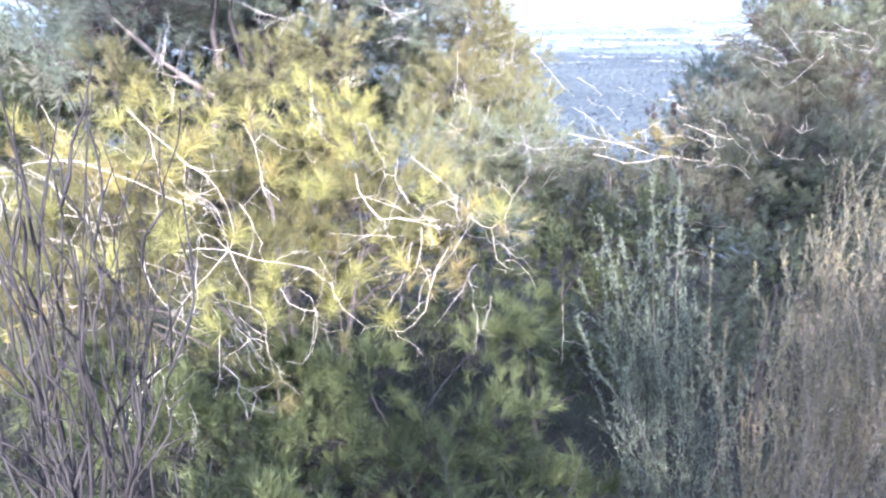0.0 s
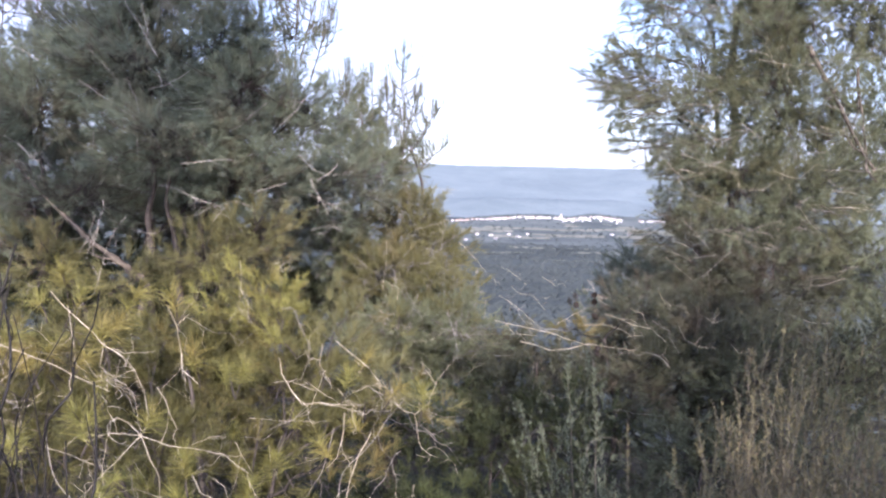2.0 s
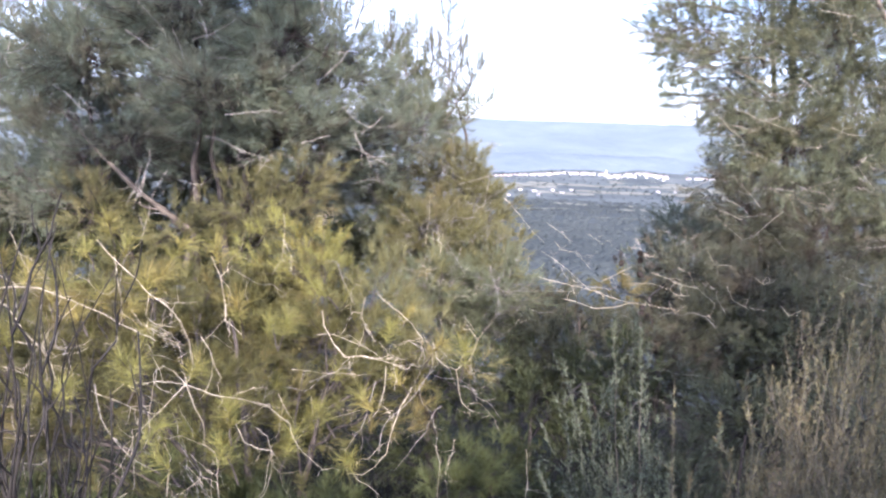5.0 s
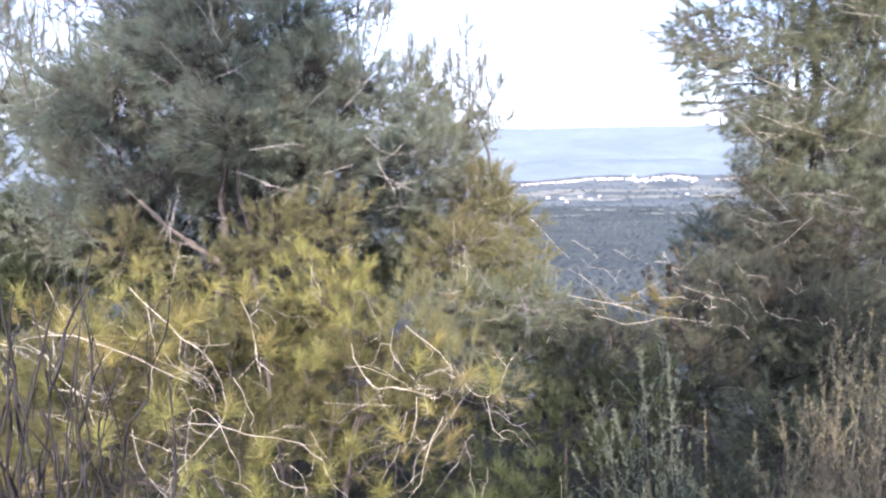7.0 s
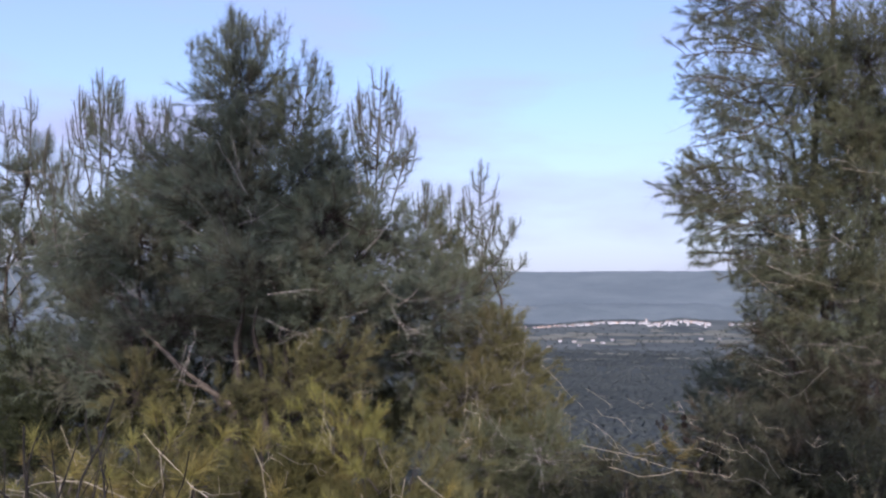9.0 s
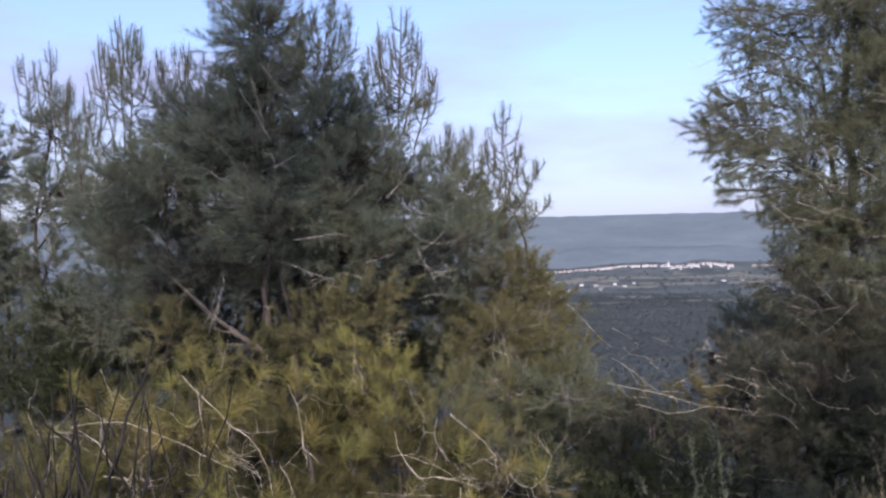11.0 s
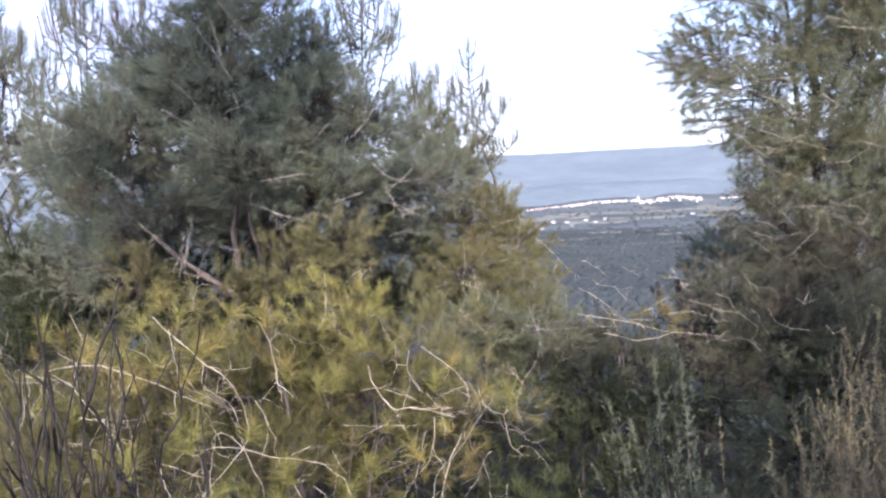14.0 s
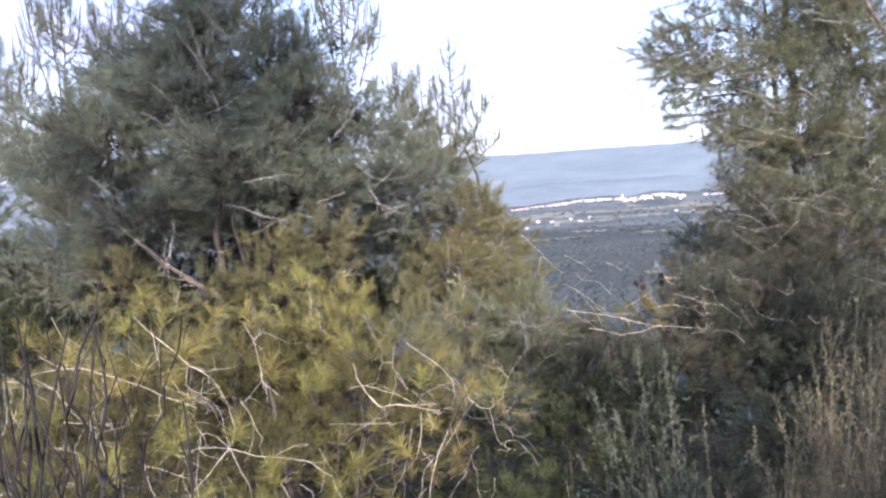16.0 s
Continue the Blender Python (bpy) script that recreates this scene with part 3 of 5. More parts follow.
def branch(tree, thick, mat, forks, spread, *points):
    """A bare branch through the given points."""
    return loose_twig(tree, points, thick, mat, 0.035, forks, spread)


def cone_cluster(tree, at, count=3, size=0.05):
    for _ in range(count):
        g = Geo()
        c = np.array(at) + rng.normal(0, 0.035, 3)
        axis = unit(rng.normal(0, 1, 3) + (0, 0, -0.6))
        s1 = unit(np.cross(axis, (0.2, 0.9, 0.3)))
        s2 = np.cross(axis, s1)
        for row in range(7):
            u = row / 6
            rad = size * 0.5 * math.sin(math.pi * (0.16 + 0.74 * u))
            for k in range(7):
                t = 2 * math.pi * (k + 0.5 * (row % 2)) / 7
                o = s1 * math.cos(t) + s2 * math.sin(t)
                m = c + axis * (u - 0.5) * size * 1.7
                p = m + o * rad * 1.25 + axis * size * 0.14
                side = np.cross(axis, o) * rad * 0.5
                g.add([m + side * 0.6, m - side * 0.6, p - side, p + side, p + o * rad * 0.25 + axis * 0.004],
                      [(3, 2, 4), (0, 1, 4)], [(0, 1, 2, 3)])
        part("pine_cone", g, CONE, tree, "closed dark brown pine cone")


def scatter_twigs(tree, lobes, per, thick, mat, size, wild=0.2, down=0.0, level=0.8):
    """Crooked pale leafless twigs threaded through the crown."""
    for lobe in lobes:
        c, r = np.array(lobe[:3]), np.array(lobe[3:6])
        for _ in range(per):
            g = Geo()
            a = c + rng.uniform(-0.9, 0.9, 3) * r - (0, 0.3 * r[1], 0)
            way = unit(rng.normal(0, 1, 3) * (1, 0.5, level) + (0, 0, -down))
            e = a + way * size * rng.uniform(0.5, 1.4)
            main = curve(bend(a, e, 6, rng.uniform(-1, 1) * wild, wild))
            tube(g, main, thick, thick * 0.5, 5, 0.08)
            for _ in range(2):
                p = on_line(main, rng.uniform(0.3, 0.9))
                q = p + unit(way + rng.normal(0, 0.8, 3)) * size * rng.uniform(0.2, 0.6)
                tube(g, curve(bend(p, q, 4, 0, 0.15)), thick * 0.6, thick * 0.3, 4)
            part("twig", g, mat, tree, smooth=True)


def dead_sticks(tree, lobes, per, thick, mat, size):
    """Stiff forked dead twigs that stand out of the face of the crown."""
    for lobe in lobes:
        c, r = np.array(lobe[:3]), np.array(lobe[3:6])
        for _ in range(per):
            g = Geo()
            u, v = rng.uniform(-0.85, 0.85, 2)
            a = c + r * (u, -0.75 * math.sqrt(max(0.05, 1 - 0.5 * (u * u + v * v))), v)
            way = unit(np.array((rng.choice((-1, -1, 1)), rng.normal(-0.2, 0.3), rng.normal(0.0, 0.38))))
            e = a + way * size * rng.uniform(0.5, 1.3)
            main = bend(a, e, 5, rng.uniform(-0.12, 0.12), 0.06)
            tube(g, curve(main, 2), thick, thick * 0.5, 4, 0.08)
            for _ in range(2):
                p = on_line(main, rng.uniform(0.25, 0.8))
                q = p + unit(way + rng.normal(0, 0.55, 3)) * size * rng.uniform(0.2, 0.5)
                tube(g, bend(p, q, 3, 0, 0.08), thick * 0.65, thick * 0.35, 3)
            part("twig", g, mat, tree, smooth=True)


def plume(tree, base, top, tips, wood, needle, size=0.066, thick=0.0075):
    w, g = Geo(), Geo()
    base, top = np.array(base), np.array(top)
    feather(w, g, base - (top - base) * 0.25, base, top, round(tips * 1.4), size, 0.0029, thick)
    stem = part("bough", w, wood, tree, smooth=True)
    part("needles", g, needle, stem)


def spray(tree, start, end, needle, wood, forks=8, size=0.085):
    """A thin branch whose side twigs end in open stars of needles."""
    w, g = Geo(), Geo()
    path = curve(bend(start, end, 6, 0.05, 0.08))
    tube(w, path, 0.009, 0.004, 5, 0.05)
    far = np.linalg.norm(np.subtract(end, start))
    bases, tips = [on_line(path, 0.85)], [np.array(end)]
    for s in np.linspace(0.25, 0.95, forks):
        p = on_line(path, s)
        e = p + unit(unit(np.subtract(end, start)) * 0.7 + rng.normal(0, 0.6, 3) + (0, 0, 0.15)) * far * rng.uniform(0.2, 0.42)
        side = bend(p, e, 4, 0, 0.08)
        tube(w, side, 0.0045, 0.003, 4)
        bases.append(on_line(side, 0.30))
        tips.append(e)
        q = on_line(side, 0.5)
        e2 = q + unit(e - p + rng.normal(0, 0.09, 3)) * 0.11
        tube(w, np.array((q, e2)), 0.002, 0.0015, 3)
        bases.append(q + (e2 - q) * 0.4)
        tips.append(e2)
    dress(g, (np.array(bases), np.array(tips)), 56, size, 0.0021, 0.05, (18, 62), 0.1, True)
    stem = part("bough", w, wood, tree, smooth=True)
    part("needles", g, needle, stem)


THICK = dict(density=900, shoots=6, needles=32, shoot=0.15, size=0.075, width=0.0040, limb=0.013, flat=True)

OLIVE = dict(needle=OLIVE_NEEDLE)
BACK = dict(density=470, width=0.007, size=0.09)
WIDE = dict(density=330, width=0.0065)
AIRY = dict(density=400, needles=34, first=0.15, splay=(16, 56), brush=0.1, size=0.085, width=0.0032)
# Low boughs of the big pine, with shade painted into the needles.
LOW_SHADE = dict(needle=GAP_NEEDLE)
LOOSE = dict(density=900, width=0.0042)

# the tall dark pine
dark_top = [
    (-2.70, 5.60, 3.20, 0.44, 0.50, 0.52, dict(AIRY, density=700, candles=22)), (-2.20, 5.50, 2.90, 0.28, 0.40, 0.28, dict(AIRY, density=600, candles=9, needle=MID_NEEDLE)),
    (-3.55, 5.60, 2.70, 0.44, 0.50, 0.26, dict(AIRY, density=600, candles=12)), (-1.87, 5.60, 2.66, 0.20, 0.35, 0.24, dict(density=800, candles=3)),
    (-2.63, 5.30, 2.38, 0.68, 0.70, 0.42), (-1.81, 5.30, 2.16, 0.49, 0.60, 0.38),
    (-3.36, 5.40, 2.06, 0.54, 0.70, 0.46), (-2.26, 5.00, 1.83, 0.64, 0.60, 0.32),
    (-1.45, 5.50, 2.01, 0.31, 0.50, 0.43)]
dark_middle = [
    (-2.96, 5.30, 1.47, 0.64, 0.50, 0.30, dict(bare=0.5, density=800)),
    (-1.77, 5.20, 1.60, 0.45, 0.50, 0.30), (-3.98, 5.80, 1.44, 0.37, 0.50, 0.46),
    (-2.95, 6.40, 1.28, 0.64, 0.40, 0.39, LOOSE), (-3.9, 6.40, 1.02, 0.65, 0.40, 0.31, LOOSE), (-2.05, 6.20, 1.08, 0.55, 0.40, 0.30, LOOSE),
    (-4.48, 6.10, 1.92, 0.26, 0.35, 0.44), (-3.0, 6.30, 0.52, 1.20, 0.40, 0.26, LOOSE), (-1.25, 6.2, 1.62, 0.4, 0.4, 0.4)]
dark_low = [
    (-2.7, 6.6, 2.2, 1.1, 0.4, 0.5, BACK), (-2.6, 6.6, 0.9, 0.9, 0.4, 0.4, BACK), (-2.6, 6.7, 1.6, 1.2, 0.4, 0.4, BACK), (-3.7, 6.6, 1.7, 0.7, 0.4, 0.5, BACK),
    (-2.65, 5.50, 2.80, 0.48, 0.50, 0.36), (-3.05, 5.60, 2.50, 0.60, 0.50, 0.36), (-2.10, 5.50, 2.48, 0.42, 0.45, 0.36), (-3.95, 5.7, 2.2, 0.3, 0.45, 0.45),
    (-1.60, 5.70, 2.60, 0.18, 0.25, 0.25, dict(AIRY, needle=MID_NEEDLE))]
dark_skirt = [
    (-3.15, 5.05, 1.00, 0.42, 0.25, 0.24, dict(OLIVE, density=420)), (-2.55, 5.00, 0.92, 0.40, 0.25, 0.20, dict(OLIVE, density=420)),
    (-2.00, 4.95, 1.12, 0.36, 0.25, 0.24, dict(OLIVE, density=500)), (-1.60, 4.90, 1.30, 0.34, 0.25, 0.24, dict(OLIVE, density=500)), (-3.75, 5.10, 1.15, 0.40, 0.25, 0.30, dict(density=420))]
dark_lobes = dark_top + dark_middle + dark_low + dark_skirt
dark_pine, dark_trunks = pine("tall dark green pine with a forked trunk and dense crown", (-2.62, 5.62),
                              [(-2.66, 5.6, 3.1), (-2.25, 5.55, 2.6), (-3.45, 5.5, 1.75)], dark_lobes, BARK, DARK_NEEDLE, **THICK)
g, knots = Geo(), np.random.default_rng(5)
lean = np.array(((-3.353, 5.020, 1.695), (-3.156, 5.050, 1.477), (-3.035, 5.080, 1.349), (-2.933, 5.110, 1.232), (-2.829, 5.140, 1.133), (-2.702, 5.170, 1.037), (-2.583, 5.200, 0.944), (-2.465, 5.230, 0.867), (-2.379, 5.260, 0.748)))
tube(g, curve(lean[2:] + knots.normal(0, 0.006, (7, 3)), 4), 0.012, 0.028, 9, 0.22)
tube(g, curve(lean[:5] + knots.normal(0, 0.014, (5, 3)), 4), 0.0028, 0.0070, 6, 0.12)
tube(g, curve(np.array(((-2.700, 5.165, 1.035), (-2.790, 5.120, 1.050), (-2.860, 5.100, 1.085), (-2.950, 5.080, 1.090))), 3), 0.009, 0.003, 6, 0.15)
part("limb", g, PALE_BARK, dark_pine, "thick leaning limb with pale mottled bark, toned as sunlit", smooth=True)
branch(dark_pine, 0.0041, MID_TWIG, 2, 0.16, (-2.216, 5.000, 1.331), (-2.085, 5.067, 1.363), (-1.972, 5.036, 1.420), (-1.804, 4.952, 1.463), (-1.678, 4.938, 1.432))
branch(dark_pine, 0.0031, MID_TWIG, 2, 0.16, (-2.538, 5.059, 1.254), (-2.386, 5.052, 1.225), (-2.245, 4.969, 1.270))
branch(dark_pine, 0.0028, MID_TWIG, 2, 0.16, (-2.578, 5.064, 1.560), (-2.461, 4.989, 1.524), (-2.327, 4.930, 1.496))
branch(dark_pine, 0.0031, MID_TWIG, 2, 0.16, (-1.963, 5.010, 1.384), (-1.839, 4.936, 1.366), (-1.783, 4.956, 1.300))
branch(dark_pine, 0.0025, MID_TWIG, 2, 0.16, (-3.544, 4.947, 1.132), (-3.428, 4.942, 1.142), (-3.388, 5.022, 1.151))
branch(dark_pine, 0.0028, MID_TWIG, 2, 0.16, (-2.623, 4.933, 1.329), (-2.581, 5.001, 1.280), (-2.588, 5.068, 1.249))
branch(dark_pine, 0.0033, MID_TWIG, 2, 0.16, (-3.505, 5.180, 1.706), (-3.341, 5.260, 1.659), (-3.197, 5.251, 1.639))
branch(dark_pine, 0.0039, MID_TWIG, 2, 0.16, (-3.366, 5.246, 1.797), (-3.274, 5.263, 1.706), (-3.158, 5.188, 1.646))
branch(dark_pine, 0.0031, MID_TWIG, 2, 0.16, (-1.332, 5.069, 1.286), (-1.222, 5.009, 1.316), (-1.088, 4.935, 1.314))
branch(dark_pine, 0.0031, MID_TWIG, 2, 0.16, (-1.406, 5.029, 1.773), (-1.293, 4.946, 1.683), (-1.202, 4.942, 1.647), (-1.056, 5.023, 1.658))
branch(dark_pine, 0.0028, MID_TWIG, 2, 0.16, (-1.209, 4.962, 1.461), (-1.039, 4.933, 1.483))
branch(dark_pine, 0.0031, MID_TWIG, 1, 0.14, (-2.711, 4.850, 2.388), (-2.661, 4.917, 2.313), (-2.549, 4.886, 2.213), (-2.468, 4.802, 2.119))
branch(dark_pine, 0.0031, MID_TWIG, 1, 0.14, (-2.468, 4.859, 2.211), (-2.412, 4.852, 2.099), (-2.322, 4.769, 1.954), (-2.212, 4.731, 1.823), (-2.173, 4.794, 1.690))
branch(dark_pine, 0.0028, MID_TWIG, 1, 0.14, (-2.462, 4.864, 2.029), (-2.379, 4.789, 1.902), (-2.326, 4.730, 1.709))
branch(dark_pine, 0.0028, MID_TWIG, 1, 0.14, (-3.294, 4.860, 1.840), (-3.073, 4.786, 1.736), (-2.961, 4.806, 1.610))
branch(dark_pine, 0.0025, MID_TWIG, 1, 0.14, (-2.656, 4.797, 1.875), (-2.653, 4.792, 1.770), (-2.670, 4.872, 1.724))
branch(dark_pine, 0.0023, MID_TWIG, 1, 0.14, (-2.055, 4.783, 1.895), (-2.004, 4.851, 1.952))
branch(dark_pine, 0.0025, MID_TWIG, 1, 0.14, (-2.507, 4.830, 1.547), (-2.460, 4.910, 1.514), (-2.343, 4.901, 1.494))
branch(dark_pine, 0.0023, MID_TWIG, 1, 0.14, (-2.146, 4.896, 1.831), (-2.100, 4.913, 1.745), (-2.067, 4.838, 1.689))
branch(dark_pine, 0.0031, MID_TWIG, 1, 0.14, (-2.360, 4.900, 2.869), (-2.266, 4.967, 2.729), (-2.147, 4.936, 2.619), (-1.983, 4.852, 2.591))
branch(dark_pine, 0.0028, MID_TWIG, 1, 0.14, (-2.455, 4.959, 2.794), (-2.403, 4.952, 2.620), (-2.323, 4.869, 2.452))
branch(dark_pine, 0.0031, MID_TWIG, 1, 0.14, (-1.624, 5.164, 2.618), (-1.584, 5.089, 2.452), (-1.549, 5.030, 2.348))
for thick, points in ((0.030, ((-2.517, 5.120, 0.627), (-2.435, 5.120, 0.945), (-2.429, 5.120, 1.159), (-2.453, 5.120, 1.351), (-2.406, 5.120, 1.560), (-2.426, 5.120, 1.822), (-2.371, 5.120, 2.116))), (0.026, ((-2.192, 5.080, 0.643), (-2.225, 5.080, 1.011), (-2.256, 5.080, 1.240), (-2.308, 5.080, 1.429), (-2.287, 5.080, 1.634), (-2.331, 5.080, 1.893)))):
    g = Geo()
    tube(g, curve(np.array(points), 3), thick, thick * 0.22, 9, 0.10)
    part("limb", g, BARK, dark_pine, smooth=True)
scatter_twigs(dark_pine, [l[:6] for l in dark_lobes[4:16]], 5, 0.0022, MID_TWIG, 0.30, 0.05)
cone_cluster(dark_pine, (-1.655, 5.000, 1.251), 3, 0.06)

for base, top, tips in (((-1.60, 5.6, 2.55), (-1.57, 5.6, 3.33), 14), ((-1.68, 5.6, 2.62), (-1.75, 5.6, 3.17), 9), ((-1.53, 5.6, 2.6), (-1.42, 5.6, 3.12), 9),
                        ((-1.45, 5.6, 2.45), (-1.31, 5.6, 2.88), 7), ((-3.86, 5.6, 2.6), (-3.89, 5.6, 3.45), 12), ((-3.98, 5.6, 2.6), (-4.09, 5.6, 3.29), 9),
                        ((-3.80, 5.6, 2.7), (-3.76, 5.6, 3.36), 8), ((-3.50, 5.6, 2.7), (-3.53, 5.6, 3.16), 7), ((-3.32, 5.6, 2.7), (-3.29, 5.6, 3.17), 7),
                        ((-4.15, 5.7, 2.3), (-4.3, 5.7, 2.9), 8), ((-4.4, 5.8, 2.1), (-4.5, 5.8, 2.75), 8), ((-2.15, 5.5, 2.9), (-2.08, 5.5, 3.42), 7)):
    plume(dark_pine, base, top, tips, WAND_STEM, DARK_NEEDLE if base[0] < -2 else MID_NEEDLE)

# the looser grey-green pine beside the gap
mid_lobes = [
    (-1.58, 7.30, 2.08, 0.34, 0.50, 0.42, dict(density=800, candles=8)), (-1.10, 7.40, 2.05, 0.20, 0.35, 0.28, dict(AIRY)),
    (-1.28, 7.20, 1.70, 0.46, 0.60, 0.41), (-0.99, 7.00, 1.29, 0.45, 0.60, 0.35, OLIVE), (-0.72, 6.80, 1.02, 0.39, 0.50, 0.34, OLIVE),
    (-1.03, 6.30, 0.87, 0.50, 0.50, 0.32, OLIVE), (-0.52, 6.20, 0.73, 0.35, 0.50, 0.31, OLIVE), (-1.57, 6.60, 1.11, 0.38, 0.50, 0.38),
    (-0.75, 6.30, 0.25, 0.60, 0.50, 0.40, LOOSE), (-1.7, 7.2, 0.6, 0.9, 0.4, 0.45, BACK), (-0.85, 6.00, 0.49, 0.56, 0.40, 0.26, LOOSE), (-0.37, 5.80, 0.55, 0.29, 0.40, 0.25, LOOSE)]
mid_pine, _ = pine("young grey-green pine with feathery shoot tips beside the gap", (-1.05, 7.1), [(-1.45, 7.3, 2.2), (-0.95, 7.2, 1.9)],
                   mid_lobes, GREY_TWIG, MID_NEEDLE, 0.04, **THICK)
scatter_twigs(mid_pine, [l[:6] for l in mid_lobes[2:]], 5, 0.0017, MID_TWIG, 0.28, 0.08)

for base, top, tips in (((-1.04, 7.2, 2.10), (-1.06, 7.3, 2.91), 13), ((-0.97, 7.1, 1.88), (-0.68, 7.2, 2.37), 10), ((-1.37, 7.3, 2.2), (-1.38, 7.3, 2.70), 8),
                        ((-1.01, 7.2, 2.1), (-0.91, 7.3, 2.52), 8), ((-0.92, 7.1, 1.7), (-0.62, 7.1, 2.02), 7), ((-1.2, 7.3, 2.1), (-1.22, 7.3, 2.56), 8), ((-1.6, 7.3, 2.3), (-1.62, 7.3, 2.75), 7)):
    plume(mid_pine, base, top, tips, WAND_STEM, MID_NEEDLE)

# a pine behind, at the edge of the group
left_lobes = [
    (-5.80, 7.20, 2.74, 0.44, 0.50, 0.46, dict(AIRY, density=420, candles=10)), (-5.60, 7.00, 2.13, 0.48, 0.50, 0.45), (-5.15, 7.1, 2.1, 0.3, 0.4, 0.4), (-5.68, 7.00, 1.45, 0.45, 0.60, 0.40, dict(bare=0.5)),
    (-6.91, 7.20, 2.51, 0.51, 0.60, 0.82, dict(candles=10)), (-6.6, 7.0, 1.3, 0.6, 0.6, 0.5),
    (-5.53, 7.00, 0.94, 0.55, 0.50, 0.45), (-5.05, 6.50, 0.38, 0.65, 0.50, 0.33), (-6.40, 7.00, 1.44, 0.45, 0.50, 0.75)]
left_pine, _ = pine("dark pine with upright shoots standing behind the others", (-5.6, 7.1), [(-5.8, 7.2, 2.9), (-6.6, 7.2, 2.6)],
                    left_lobes, BARK, DARK_NEEDLE, 0.045, **dict(THICK, density=480, needles=28, width=0.0062, size=0.085))
scatter_twigs(left_pine, [l[:6] for l in left_lobes], 4, 0.003, MID_TWIG, 0.42, 0.08)

for base, top in (((-5.62, 7.0, 2.8), (-5.67, 7.0, 3.69)), ((-5.52, 7.0, 2.7), (-5.46, 7.0, 3.28)), ((-5.30, 7.0, 2.4), (-5.22, 7.0, 3.05)), ((-5.9, 7.0, 2.9), (-5.98, 7.0, 3.6))):
    plume(left_pine, base, top, 10, WAND_STEM, DARK_NEEDLE, 0.07)

# the big pine on the other side of the gap
right_top = [
    (1.38, 8.20, 4.69, 0.53, 0.60, 0.64, AIRY), (1.22, 8.00, 3.66, 0.43, 0.50, 0.51, dict(AIRY, density=360)), (1.96, 8.00, 3.85, 0.74, 0.80, 0.86, dict(AIRY, density=420)),
    (1.06, 7.90, 2.81, 0.40, 0.50, 0.45, AIRY), (1.69, 7.80, 2.73, 0.61, 0.80, 0.67, dict(AIRY, density=420)),
    (2.50, 7.80, 3.82, 0.72, 0.90, 1.00), (2.36, 7.60, 2.53, 0.76, 0.90, 0.81)]
right_middle = [
    (1.62, 7.80, 1.77, 0.36, 0.50, 0.50), (2.07, 7.50, 1.62, 0.70, 0.80, 0.64),
    (2.60, 7.30, 1.53, 0.63, 0.80, 0.83), (1.62, 7.20, 1.08, 0.46, 0.60, 0.46, LOW_SHADE),
    (2.22, 7.00, 0.88, 0.65, 0.70, 0.55, LOW_SHADE),
    (1.69, 7.00, 0.55, 0.75, 0.60, 0.45, LOW_SHADE), (2.13, 6.50, 0.39, 0.70, 0.60, 0.46, LOW_SHADE), (1.50, 8.00, 1.23, 0.26, 0.30, 0.34, LOW_SHADE), (1.51, 8.00, 2.26, 0.34, 0.40, 0.40, dict(AIRY, density=420)),
    (2.42, 8.30, 3.07, 0.60, 0.50, 0.71),
    (3.35, 7.8, 3.6, 0.8, 0.8, 1.1, WIDE), (3.35, 7.5, 2.2, 0.8, 0.8, 0.9, WIDE), (3.2, 7.2, 1.0, 0.8, 0.7, 0.6, WIDE)]
right_lobes = right_top + right_middle
right_pine, _ = pine("large grey-green pine with drooping shoots and dead twigs", (2.3, 7.9), [(2.4, 8.6, 5.6), (2.8, 8.4, 3.4), (2.0, 8.6, 3.2)],
                     right_lobes, BARK, MID_NEEDLE, 0.075, **dict(THICK, density=560, needles=32, width=0.0036, lift=0.1, shoot=0.19, size=0.085, first=0.15, splay=(16, 60), brush=0.1))
dead_sticks(right_pine, [l[:6] for l in right_lobes], 6, 0.0015, MID_TWIG, 0.34)
branch(right_pine, 0.045, PALE_BARK, 2, 0.4, (2.448, 7.150, 2.919), (2.625, 7.217, 2.651), (2.694, 7.186, 2.506), (2.879, 7.102, 2.101), (3.030, 7.088, 1.870))
branch(right_pine, 0.026, PALE_BARK, 2, 0.4, (2.877, 7.179, 2.747), (2.917, 7.172, 2.417), (2.941, 7.089, 2.103), (2.949, 7.051, 1.983))
branch(right_pine, 0.0031, TWIG, 2, 0.22, (1.392, 7.114, 2.274), (1.532, 7.039, 2.205), (1.638, 6.980, 2.166), (1.941, 7.024, 2.171))
branch(right_pine, 0.0031, TWIG, 2, 0.22, (1.403, 7.060, 1.967), (1.566, 6.986, 1.888), (1.738, 7.006, 1.838), (1.962, 7.090, 1.773))
branch(right_pine, 0.0028, TWIG, 2, 0.22, (1.385, 6.997, 1.824), (1.479, 6.992, 1.808), (1.616, 7.072, 1.792))
branch(right_pine, 0.0026, TWIG, 2, 0.22, (1.208, 7.033, 1.962), (1.359, 7.101, 1.826), (1.510, 7.168, 1.721))
branch(right_pine, 0.0028, TWIG, 2, 0.22, (1.878, 6.980, 2.231), (2.034, 7.060, 2.120))
branch(right_pine, 0.0031, TWIG, 2, 0.22, (1.981, 6.996, 1.657), (2.101, 7.013, 1.672), (2.177, 6.938, 1.746))
branch(right_pine, 0.0031, TWIG, 2, 0.22, (2.173, 7.019, 1.837), (2.328, 6.959, 1.776), (2.416, 6.885, 1.769))
